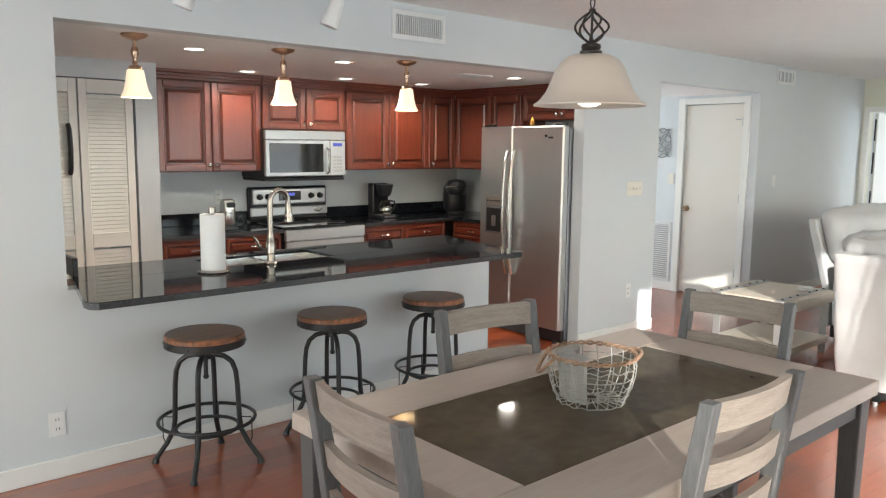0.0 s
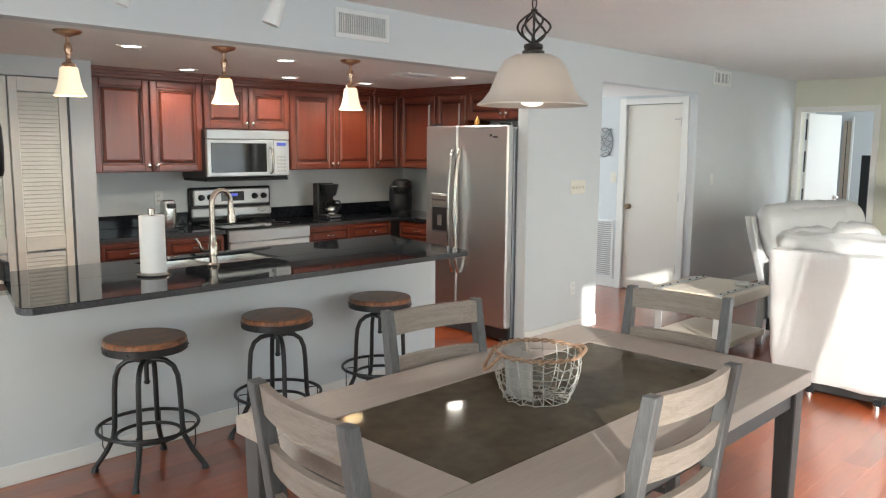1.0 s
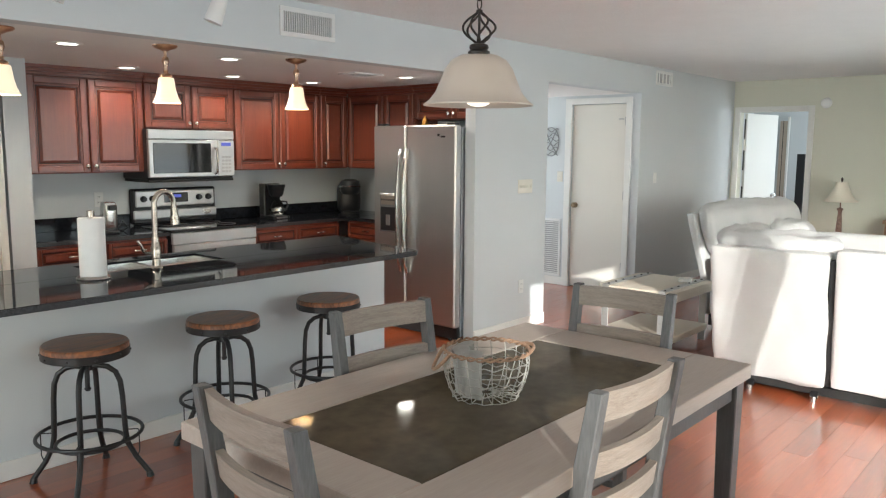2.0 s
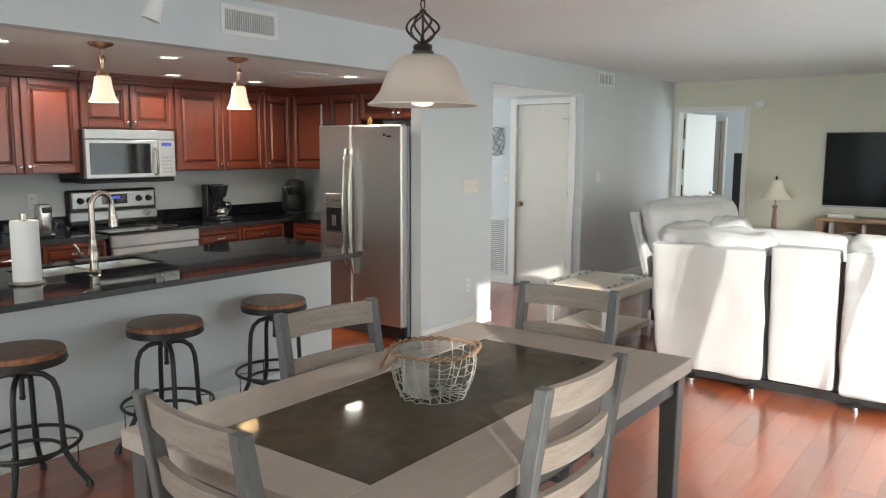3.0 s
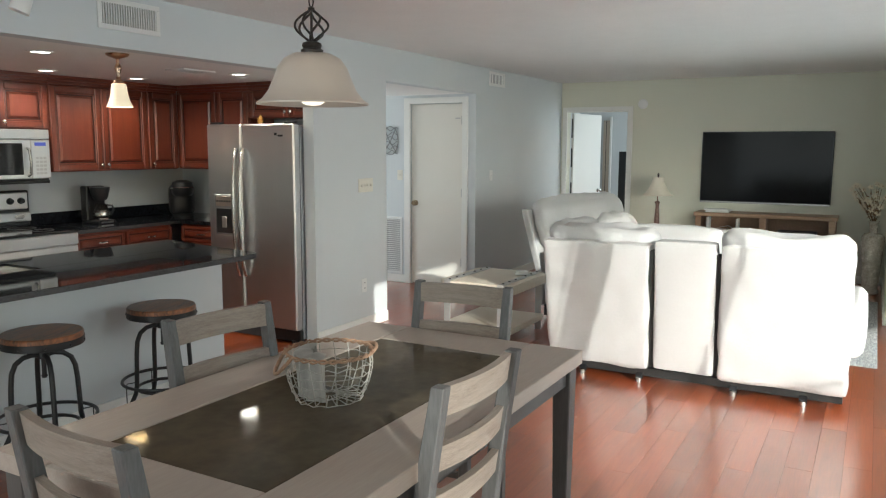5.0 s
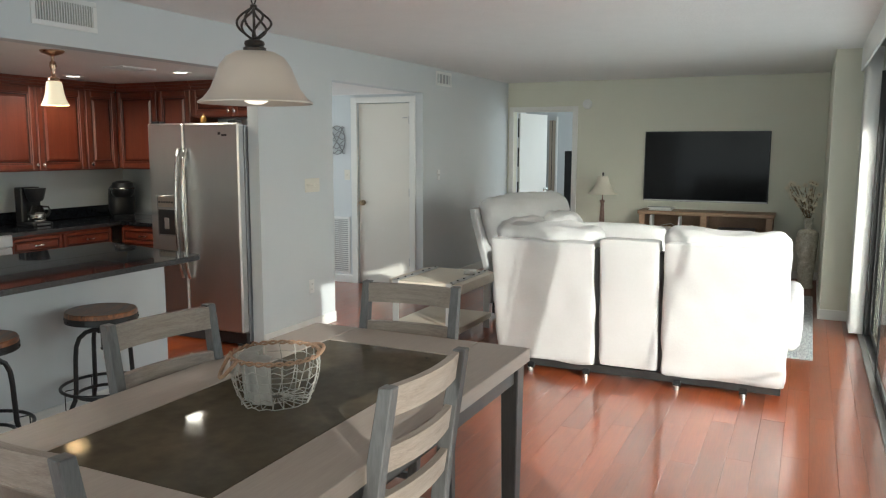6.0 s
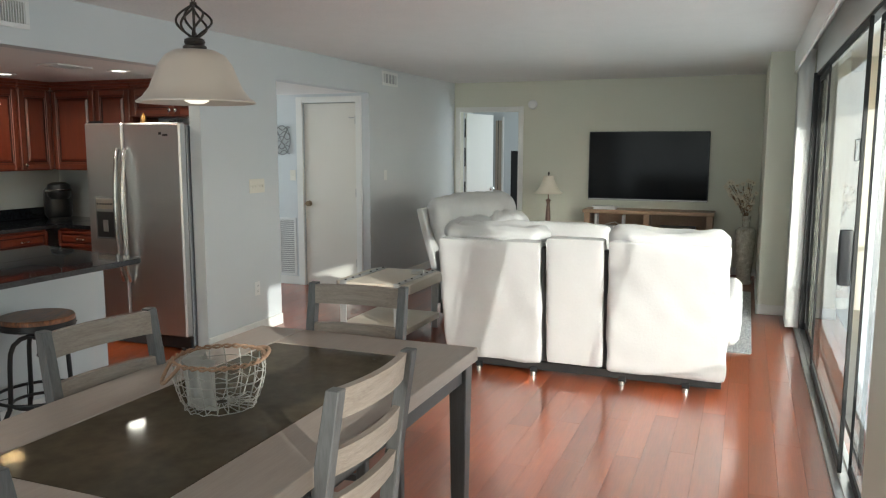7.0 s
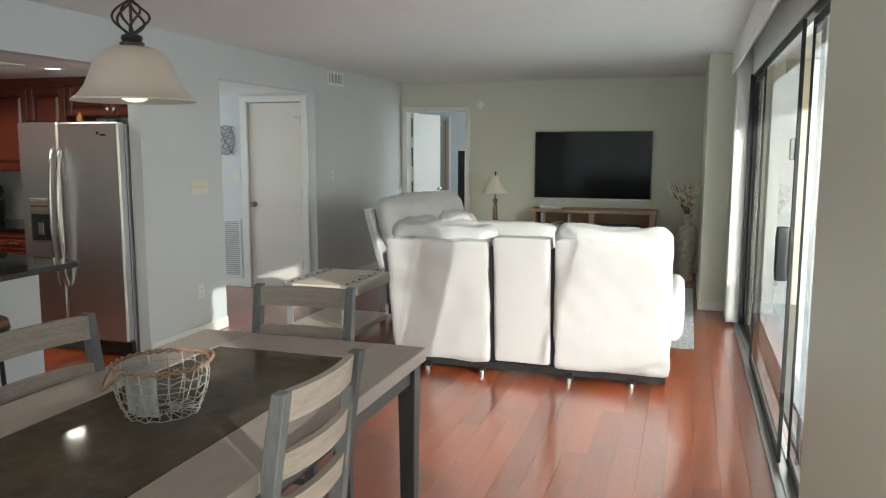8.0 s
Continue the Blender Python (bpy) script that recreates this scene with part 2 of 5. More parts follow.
LEGWOOD = surface("dark_grey_wood", (0.085, 0.080, 0.076), (0.040, 0.037, 0.035), 0.45, scale=5, fine=20, stretch=(9, 9, 0.9), contrast=0.35, bump=0.0005)
CHAIRWOOD_X = surface("driftwood_slat_along", (0.36, 0.300, 0.250), (0.15, 0.115, 0.090), 0.5, scale=4, fine=24, stretch=(0.8, 16, 16), contrast=0.45, bump=0.0012)
CHAIRPOST = surface("weathered_grey_post", (0.15, 0.146, 0.142), (0.05, 0.048, 0.046), 0.5, scale=8, fine=26, stretch=(7, 7, 1), contrast=0.4, bump=0.0008)
STONE = surface("bluestone_inset", (0.125, 0.098, 0.064), (0.045, 0.035, 0.022), 0.07, scale=5, fine=22, contrast=0.5, rough_var=0.03, spec=0.06)
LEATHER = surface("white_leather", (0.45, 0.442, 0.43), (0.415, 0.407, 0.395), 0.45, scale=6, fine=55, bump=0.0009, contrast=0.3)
CURTAIN = surface("white_vane", (0.85, 0.84, 0.81), (0.80, 0.79, 0.76), 0.6, scale=4, fine=90, stretch=(1, 1, 0.3))
ALU = surface("dark_bronze_frame", (0.016, 0.016, 0.016), (0.028, 0.027, 0.026), 0.55, 0.0, spec=0.25, scale=10, fine=120)
ALU_L = surface("worn_aluminium", (0.55, 0.54, 0.53), (0.40, 0.39, 0.38), 0.35, 1.0, scale=12, fine=120)
PAPER = surface("white_paper", (0.82, 0.81, 0.79), (0.78, 0.77, 0.75), 0.85, scale=20, fine=180, bump=0.0008)
STANDWOOD = surface("rustic_pine", (0.42, 0.27, 0.17), (0.26, 0.155, 0.09), 0.45, scale=4, fine=18, stretch=(9, 1, 9), contrast=0.4, bump=0.0005)
TRUNKWOOD = surface("weathered_pale_wood", (0.62, 0.55, 0.45), (0.46, 0.40, 0.32), 0.5, scale=5, fine=22, stretch=(9, 1, 9), contrast=0.35, bump=0.0005)
TRUNKDARK = surface("brown_box_wood", (0.26, 0.15, 0.085), (0.16, 0.085, 0.045), 0.5, scale=5, fine=22, stretch=(1, 9, 9), bump=0.0005)
STRAP = surface("galvanised_strap", (0.50, 0.49, 0.47), (0.40, 0.39, 0.38), 0.45, 0.7, scale=15, fine=120)
WIRE = surface("whitewashed_wire", (0.55, 0.53, 0.49), (0.28, 0.25, 0.21), 0.55, 0.3, scale=30, fine=150)
ROPE = surface("jute_rope", (0.40, 0.25, 0.16), (0.20, 0.11, 0.065), 0.85, scale=60, fine=260, bump=0.002)
PORCELAIN = surface("grey_white_bundle", (0.62, 0.60, 0.56), (0.40, 0.385, 0.355), 0.5, scale=15, fine=80, bump=0.001)
SWITCHP = surface("ivory_plate", (0.72, 0.69, 0.60), (0.68, 0.65, 0.57), 0.35)
WPLATE = surface("white_plate", (0.74, 0.74, 0.72), (0.70, 0.70, 0.68), 0.35)
CRACKLE = surface("crackled_silver_glaze", (0.74, 0.71, 0.62), (0.42, 0.38, 0.29), 0.25, 0.05, scale=22, fine=70, contrast=0.7, bump=0.001)
STEM = surface("dry_twig", (0.20, 0.12, 0.06), (0.10, 0.06, 0.03), 0.8)
PETAL = surface("cream_petal", (0.80, 0.75, 0.62), (0.62, 0.52, 0.36), 0.7)
LEAFDRY = surface("dry_leaf", (0.42, 0.27, 0.13), (0.24, 0.14, 0.07), 0.7)
RUGM = surface("grey_woven_rug", (0.62, 0.62, 0.60), (0.22, 0.23, 0.24), 0.95, scale=14, fine=120, stretch=(1, 6, 1), contrast=0.75, bump=0.003)
DARKGLASS = surface("tv_screen", (0.010, 0.010, 0.011), None, 0.12, rough_var=0.02, spec=0.10)
MATBLACK = surface("matte_black", (0.012, 0.012, 0.012), None, 0.6)
STUCCO = surface("balcony_stucco", (0.80, 0.77, 0.70), (0.74, 0.71, 0.64), 0.85, scale=4, fine=60, bump=0.003)
CONCRETE = surface("balcony_concrete", (0.50, 0.48, 0.45), (0.42, 0.40, 0.37), 0.8, scale=4, fine=50, bump=0.002)
SAND = surface("pale_sand", (0.55, 0.50, 0.42), (0.45, 0.41, 0.34), 0.9, scale=0.05, fine=0.6)
GLASS = clear("window_glass")
JARGLASS = clear("carafe_glass", (0.9, 0.88, 0.85))
SHADE_ON = glow("lit_glass_shade", (1.0, 0.80, 0.54), 0.26, (0.9, 0.8, 0.62))
BULB_ON = glow("lit_bulb", (1.0, 0.90, 0.76), 0.6)
CAN_ON = glow("lit_can_lens", (1.0, 0.93, 0.84), 2.5)
ALAB = surface("alabaster_glass", (0.56, 0.49, 0.42), (0.50, 0.43, 0.365), 0.3, scale=4, fine=14, contrast=0.4)
LINEN = surface("cream_lampshade", (0.76, 0.70, 0.58), (0.70, 0.63, 0.51), 0.8, scale=8, fine=140)
DISPLAY = glow("blue_display", (0.10, 0.13, 0.55), 0.35, (0.02, 0.02, 0.08))

# ---- the large structure ----
YW = 3.78       # face of the long wall with the kitchen opening
YK = 6.03       # kitchen back wall
XT = 10.10      # television wall
YS = -0.50      # face of the wall with the sliding door
H = 2.42        # room ceiling
HK = 2.11       # dropped kitchen ceiling
X0 = -2.6       # wall behind the camera

structure("wall_kitchen", solid((X0, YW, 0, 1.02, YW + 0.12, H)), WALL, "pale grey painted wall beside the kitchen opening", "wall")
structure("wall_half", solid((1.02, YW, 0, 3.76, YW + 0.12, 0.884)), WALL, "pale grey painted half wall under the bar counter", "wall")
structure("wall_soffit", solid((1.02, YW, HK, 4.76, YW + 0.12, H)), WALL, "pale grey painted soffit over the kitchen opening", "wall")
structure("wall_column", solid((4.76, YW, 0, 5.77, YW + 0.10, H), (5.50, YW + 0.10, 0, 5.77, 7.0, H)), WALL, "pale grey painted wall between kitchen and hallway", "wall")
structure("wall_hall_header", solid((5.77, YW, 2.13, 7.52, YW + 0.12, H)), WALL, "painted header over the hallway opening", "wall")
structure("wall_living", solid((7.52, YW, 0, XT + 0.12, YW + 0.09, H)), WALL, "pale grey painted living room wall", "wall")
# the opening at the hall's far end is invented, made for the fill lamp
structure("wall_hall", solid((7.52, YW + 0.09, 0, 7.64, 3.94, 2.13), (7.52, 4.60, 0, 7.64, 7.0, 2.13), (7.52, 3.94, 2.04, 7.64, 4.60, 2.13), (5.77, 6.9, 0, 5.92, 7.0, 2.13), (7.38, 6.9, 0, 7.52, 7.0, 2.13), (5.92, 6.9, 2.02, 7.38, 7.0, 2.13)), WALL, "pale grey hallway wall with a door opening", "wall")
structure("wall_closet", solid((7.7, YW + 0.09, 0, 8.2, 3.93, 2.13), (8.1, 3.93, 0, 8.2, 4.7, 2.13), (7.7, 4.7, 0, 8.2, 4.8, 2.13)), WALL, "plain wall behind the hallway door", "wall")
structure("wall_kitchen_back", solid((0.2, YK, 0, 5.50, YK + 0.12, HK)), WALL, "pale grey painted kitchen back wall", "wall")
structure("wall_pantry", solid((0.2, 5.40, 0, 1.30, 5.50, HK), (1.30, 5.40, 1.985, 1.95, 5.50, HK), (1.95, 5.40, 0, 2.10, YK, HK), (0.2, 3.9, 0, 0.3, 5.4, HK)), WALL, "painted wall round a louvered pantry closet", "wall")
# television wall with the bedroom doorway
DY0, DY1, DZ = 2.865, 3.69, 2.03
structure("wall_television", solid((XT, -0.16, 0, XT + 0.12, DY0, H), (XT, DY1, 0, XT + 0.12, YW, H), (XT, DY0, DZ, XT + 0.12, DY1, H)), SAGE, "sage green painted wall behind the television", "wall")
structure("wall_pillar", solid((7.79, -0.46, 0, XT + 0.12, -0.16, H)), SAGE, "sage green painted wall end beside the sliding door", "wall")
# wall with the openings to the balcony
for nm, bx in (("wall_balcony_1", (X0, YS - 0.12, 0, 0.36, YS, H)), ("wall_balcony_2", (0.36, YS - 0.12, 2.17, 1.08, YS, H)), ("wall_balcony_3", (1.08, YS - 0.12, 0, 2.05, YS + 0.064, H)), ("wall_balcony_7", (1.08, YS + 0.064, 0, 2.21, YS + 0.164, H)),
               ("wall_balcony_4", (2.05, YS - 0.12, 2.17, 7.24, YS, H)), ("wall_balcony_5", (7.24, YS - 0.12, 0, 7.79, YS - 0.06, H)), ("wall_balcony_6", (7.79, YS - 0.12, 0, XT, YS + 0.039, H))):
    structure(nm, solid(bx), TRIM if nm.endswith("4") else SAGE, "sage painted wall beside the balcony doors", "wall")
# this wall is unseen; its opening is made up to let the fill lamp in
structure("wall_rear", solid((X0 - 0.12, YS - 0.2, 0, X0, 0.05, H), (X0 - 0.12, 3.45, 0, X0, YK + 0.12, H), (X0 - 0.12, 0.05, 0, X0, 3.45, 0.40), (X0 - 0.12, 0.05, 2.30, X0, 3.45, H)), WALL, "plain pale wall closing the dining end, opened for an added fill lamp", "wall")
structure("ceiling", solid((X0, YS - 0.2, H, XT + 0.12, YW + 0.12, H + 0.12)), CEIL, "white textured knockdown ceiling", "ceiling")
structure("ceiling_kitchen", solid((0.2, YW + 0.12, HK, 5.50, YK + 0.12, HK + 0.12)), CEIL, "white dropped kitchen ceiling with recessed lights", "ceiling")
structure("ceiling_hall", solid((5.77, YW + 0.12, 2.13, 8.3, 7.0, 2.25)), CEIL, "low white hallway ceiling", "ceiling")

# bedroom behind the doorway
structure("wall_bedroom", solid((XT + 0.12, 1.6, 0, 12.6, 1.7, H), (XT + 0.12, 4.4, 0, 12.6, 4.5, H), (12.6, 1.7, 0, 12.7, 4.4, H)), WALL, "pale bedroom walls seen through the doorway", "wall")
structure("ceiling_bedroom", solid((XT + 0.12, 1.6, H, 13.0, 4.5, H + 0.1)), CEIL, "white bedroom ceiling", "ceiling")
floor = structure("floor", solid((X0, YS - 0.12, -0.12, 13.0, 7.0, -0.010)), SUBFLOOR, "glossy red-brown cherry plank floor", "floor")

bb = bmesh.new()
for b in ((X0, YW - 0.014, 0, 3.76, YW, 0.095), (4.76, YW - 0.014, 0, 5.77, YW, 0.095), (7.52, YW - 0.014, 0, XT, YW, 0.095),
          (7.506, 4.68, 0, 7.52, 6.9, 0.095), (XT - 0.014, -0.16, 0, XT, 2.77, 0.095), 
          (7.776, -0.46, 0, 7.79, -0.16, 0.095), (7.776, -0.16, 0, XT - 0.014, -0.146, 0.095), (X0, YS, 0, 0.34, YS + 0.014, 0.095), (1.08, YS + 0.164, 0, 2.21, YS + 0.178, 0.095)):
    box(bb, *b, bevel=0.004)
structure("baseboard", bb, TRIM, "white painted baseboard", "baseboard")

# outside
structure("balcony_floor", solid((-1.5, -2.75, -0.20, 11, YS - 0.12, -0.05)), CONCRETE, "concrete balcony floor", "balcony")
structure("balcony_ceiling", solid((-1.5, -2.65, 2.43, 11, YS - 0.12, 2.65)), CEIL, "white balcony ceiling slab", "balcony")
structure("balcony_wall", solid((8.6, -2.75, -0.05, 8.75, YS - 0.12, 2.43)), STUCCO, "cream stucco balcony side wall", "wall")
structure("ground", solid((-600, -900, -14.5, 600, 400, -14.0)), SAND, "pale sand far below the balcony", "ground")


# ---- kitchen ----
def panel_front(parent, name, w, h, grain=None, handle="knob", side=1, label="", drawer=False):
    """A raised-panel cabinet front in the xz plane, its face towards -y, centred on its own middle."""
    bm = bmesh.new()
    st = 0.026 if drawer else 0.052
    box(bm, -w / 2, 0, -h / 2, w / 2, 0.012, h / 2)
    edge = 0.012 if not drawer else 0.0
    q = st + edge
    boards = (("stile", (-w / 2, -h / 2, -w / 2 + st, h / 2), (-w / 2 + st, -h / 2 + q, -w / 2 + q, h / 2 - q)),
              ("stile", (w / 2 - st, -h / 2, w / 2, h / 2), (w / 2 - q, -h / 2 + q, w / 2 - st, h / 2 - q)),
              ("rail", (-w / 2 + st, -h / 2, w / 2 - st, -h / 2 + st), (-w / 2 + st, -h / 2 + st, w / 2 - st, -h / 2 + q)),
              ("rail", (-w / 2 + st, h / 2 - st, w / 2 - st, h / 2), (-w / 2 + st, h / 2 - q, w / 2 - st, h / 2 - st)))
    st = q
    g = 0.010
    a, b = w / 2 - st - g, h / 2 - st - g
    s = 0.016 if not drawer else 0.012
    lo = [bm.verts.new(p) for p in ((-a, -0.0015, -b), (a, -0.0015, -b), (a, -0.0015, b), (-a, -0.0015, b))]
    hi = [bm.verts.new(p) for p in ((-a + s, -0.014, -b + s), (a - s, -0.014, -b + s), (a - s, -0.014, b - s), (-a + s, -0.014, b - s))]
    for i in range(4):
        bm.faces.new((lo[i], lo[(i + 1) % 4], hi[(i + 1) % 4], hi[i]))
    bm.faces.new(hi)
    door = make(name, bm, CHERRY, parent, False)
    for bn, o_, i_ in boards:
        fm = bmesh.new()
        box(fm, o_[0], -0.016, o_[1], o_[2], -0.0002, o_[3], 0.005)
        if not drawer:
            box(fm, i_[0], -0.010, i_[1], i_[2], -0.0002, i_[3], 0.003)
        make(bn, fm, CHERRY, door, False)
    gm = bmesh.new()
    for x0, z0, x1, z1 in ((-a - g, -b - g, a + g, -b), (-a - g, b, a + g, b + g), (-a - g, -b, -a, b), (a, -b, a + g, b)):
        box(gm, x0, -0.0025, z0, x1, -0.0005, z1)
    if not drawer:
        # thin glaze lines that settle beside the bead and along the outer edge
        for k_, t_, y_ in ((0.052, 0.0035, -0.0112), (0.010, 0.003, -0.0165)):
            xo, zo = w / 2 - k_, h / 2 - k_
            for x0, z0, x1, z1 in ((-xo, -zo, xo, -zo + t_), (-xo, zo - t_, xo, zo), (-xo, -zo + t_, -xo + t_, zo - t_), (xo - t_, -zo + t_, xo, zo - t_)):
                box(gm, x0, y_, z0, x1, y_ + 0.004, z1)
    part("groove", gm, GLAZE, door, "dark glazed groove")
    hm = bmesh.new()
    if handle == "knob":
        lathe(hm, [(0.0, 0.0), (0.006, 0.001), (0.006, 0.012), (0.015, 0.018), (0.016, 0.025), (0.009, 0.031), (0.0, 0.032)], seg=14)
        bmesh.ops.rotate(hm, verts=hm.verts, matrix=Matrix.Rotation(radians(90), 3, "X"))
        bmesh.ops.translate(hm, verts=hm.verts, vec=(side * (w / 2 - 0.026), -0.016, -h / 2 + 0.045))
        part("knob", hm, STEEL_H, door, "satin nickel knob")
    else:
        lathe(hm, [(0.0, -0.045), (0.006, -0.045), (0.010, -0.03), (0.006, -0.02), (0.008, 0.0), (0.006, 0.02), (0.010, 0.03), (0.006, 0.045), (0.0, 0.045)], seg=10)
        bmesh.ops.rotate(hm, verts=hm.verts, matrix=Matrix.Rotation(radians(90), 3, "Y"))
        bmesh.ops.translate(hm, verts=hm.verts, vec=(0, -0.034, 0))
        rod(hm, (-0.03, -0.008, 0), (-0.03, -0.034, 0), 0.004)
        rod(hm, (0.03, -0.008, 0), (0.03, -0.034, 0), 0.004)
        part("handle", hm, STEEL_H, door, "turned nickel pull")
    return door


def wall_cabinet(m, w, z0, z1, doors, depth=0.325, crown=True, knobs=None):
    """A wall cabinet whose door faces lie in the plane y = 0 and whose box goes back along +y; x runs over its width."""
    t = thing("wall_cabinet", m, "cherry-stained raised-panel wall cabinet with dark glaze", "cabinet", "upper kitchen cabinets")
    part("body", solid((0, 0.012, z0, w, depth, z1), bevel=0.002), CHERRY, t)
    dw = w / doors
    for i in range(doors):
        side = (1 if i % 2 == 0 else -1) if doors > 1 else (knobs or 1)
        d = panel_front(t, "door", dw - 0.008, z1 - z0 - 0.012, side=side)
        d.location = (dw * (i + 0.5), 0, (z0 + z1) / 2)
    if crown:
        cm = bmesh.new()
        for k, (dy, za, zb) in enumerate(((0.008, z1, z1 + 0.022), (0.022, z1 + 0.022, z1 + 0.045), (0.040, z1 + 0.045, HK))):
            box(cm, 0, -dy, za, w, depth, zb, bevel=0.003)
        part("crown", cm, CHERRY, t, "stepped crown moulding")
    return t


YU = 5.70
CT = 2.040
for xa, xb, za, nd_ in ((2.20, 3.055, 1.35, 2), (3.06, 3.868, 1.686, 2), (3.873, 4.815, 1.35, 2), (4.82, 5.155, 1.35, 1)):
    wall_cabinet(pose(xa, YU, 0), xb - xa, za, CT, nd_, knobs=-1)
# run along the side wall, fronts towards -x
XR = 5.17
for ya, yb, za, nd_ in ((5.205, 5.695, 1.35, 1), (4.815, 5.20, 1.35, 1), (3.90, 4.81, 1.80, 2)):
    wall_cabinet(pose(XR, yb, 0, 0, 0, -90), yb - ya, za, CT, nd_, knobs=1)

# base cabinets
YB = 5.43


def base_cabinet(m, w, depth=0.58, label="cherry base cabinet with a raised-panel drawer"):
    t = thing("base_cabinet", m, label, "cabinet", "lower kitchen cabinets")
    part("body", solid((0, 0.012, 0.10, w, depth, 0.87), bevel=0.002), CHERRY, t)
    part("toe_kick", solid((0, 0.07, 0, w, depth, 0.10)), MATBLACK, t)
    d = panel_front(t, "drawer", w - 0.01, 0.135, handle="pull", drawer=True)
    d.location = (w / 2, 0, 0.785)
    d = panel_front(t, "door", w - 0.01, 0.59, side=1)
    d.location = (w / 2, 0, 0.41)
    return t


for xa, xb in ((2.11, 2.588), (2.593, 3.066), (3.85, 4.308), (4.313, 4.80)):
    base_cabinet(pose(xa, YB, 0), xb - xa)
base_cabinet(pose(4.91, 5.42, 0, 0, 0, -90), 0.55)

for nm, bx, back in (("countertop", (2.10, 5.40, 0.872, 3.072, YK, 0.905), (2.10, YK - 0.022, 0.905, 3.072, YK, 1.005)), ("countertop", (3.843, 5.40, 0.872, 5.50, YK, 0.905), (3.843, YK - 0.022, 0.905, 5.50, YK, 1.005))):
    t = thing(nm, pose(0, 0, 0), "polished black granite countertop with a low backsplash", "countertop", "kitchen counters")
    part("slab", solid(bx, bevel=0.004), GRANITE, t, "", False)
    part("backsplash", solid(back, bevel=0.003), GRANITE, t)
    part("edge", solid((bx[0] + 0.002, bx[1] - 0.003, 0.874, bx[3] - 0.002, bx[1] + 0.001, 0.901)), GRANITE_EDGE, t, "honed speckled edge")
t = thing("countertop", pose(0, 0, 0), "polished black granite countertop return beside the refrigerator", "countertop", "kitchen counters")
part("slab", solid((4.88, 4.84, 0.872, 5.50, 5.398, 0.905), bevel=0.004), GRANITE, t, "", False)
part("backsplash", solid((5.478, 4.84, 0.905, 5.50, 5.398, 1.005), bevel=0.003), GRANITE, t)

# microwave
t = thing("microwave", pose(3.036, 5.60, 1.296), "stainless steel over-range microwave with a dark window", "microwave")
W_, HM = 0.765, 0.386
part("case", solid((0, 0.03, 0, W_, 0.42, HM), bevel=0.004), BLACKPL, t)
part("vent_strip", solid((0, 0.0, HM - 0.075, W_, 0.035, HM), bevel=0.006), STEEL, t)
part("control_panel", solid((W_ - 0.155, 0.0, 0.012, W_, 0.035, HM - 0.078), bevel=0.006), STEEL, t)
d = part("door", solid((0, 0.0, 0.012, W_ - 0.158, 0.035, HM - 0.078), bevel=0.006), STEEL, t)
part("window", solid((0.035, -0.003, 0.045, W_ - 0.222, 0.004, HM - 0.105), bevel=0.003), BLACKGLASS, d, "dark glass window")
bm = bmesh.new()
tube(bm, [(W_ - 0.19, -0.004, 0.035), (W_ - 0.19, -0.035, 0.05), (W_ - 0.19, -0.048, 0.13), (W_ - 0.19, -0.035, 0.23), (W_ - 0.19, -0.004, 0.245)], 0.011)
part("handle", bm, STEEL_H, d, "curved satin handle")
part("display", solid((W_ - 0.125, -0.002, HM - 0.125, W_ - 0.035, 0.003, HM - 0.098)), DISPLAY, t, "blue clock display")
bm = bmesh.new()
for r_ in range(5):
    for c_ in range(3):
        box(bm, W_ - 0.122 + c_ * 0.031, -0.002, 0.045 + r_ * 0.029, W_ - 0.098 + c_ * 0.031, 0.002, 0.062 + r_ * 0.029)
part("keypad", bm, STRAP, t, "grey membrane keys")
part("underside", solid((0.0, 0.02, -0.025, W_, 0.40, -0.001), bevel=0.004), MATBLACK, t, "black underside filter")

# range
t = thing("range", pose(3.075, 5.369, 0), "stainless steel electric range with black glass top", "stove")
RW = 0.765
part("body", solid((0, 0.03, 0.05, RW, 0.66, 0.895), bevel=0.004), BLACKPL, t)
part("cooktop", solid((-0.002, 0.0, 0.897, RW + 0.002, 0.60, 0.917), bevel=0.006), BLACKGLASS, t, "glossy black ceramic cooktop")
for cx_, cy_, r_ in ((0.21, 0.17, 0.10), (0.58, 0.17, 0.08), (0.21, 0.43, 0.08), (0.58, 0.43, 0.10)):
    bm = bmesh.new()
    tube(bm, ring(r_, 0.9175, 32, (cx_, cy_)), 0.0012, 4, True)
    part("burner_ring", bm, ALU_L, t)
d = part("oven_door", solid((0.005, 0.0, 0.25, RW - 0.005, 0.03, 0.80), bevel=0.008), STEEL, t)
part("window", solid((0.12, -0.003, 0.40, RW - 0.12, 0.004, 0.66), bevel=0.004), BLACKGLASS, d, "dark oven window")
bm = bmesh.new()
rod(bm, (0.06, -0.045, 0.745), (RW - 0.06, -0.045, 0.745), 0.013)
rod(bm, (0.09, 0.0, 0.745), (0.09, -0.045, 0.745), 0.009)
rod(bm, (RW - 0.09, 0.0, 0.745), (RW - 0.09, -0.045, 0.745), 0.009)
part("handle", bm, STEEL_H, d, "bar handle")
part("front_rail", solid((0.0, 0.0, 0.803, RW, 0.03, 0.893), bevel=0.006), STEEL, t)
part("drawer", solid((0.005, 0.0, 0.06, RW - 0.005, 0.03, 0.245), bevel=0.008), STEEL, t)
g = part("backguard", solid((0.0, 0.595, 0.917, RW, 0.66, 1.205), bevel=0.012), BLACKPL, t, "black backguard shell")
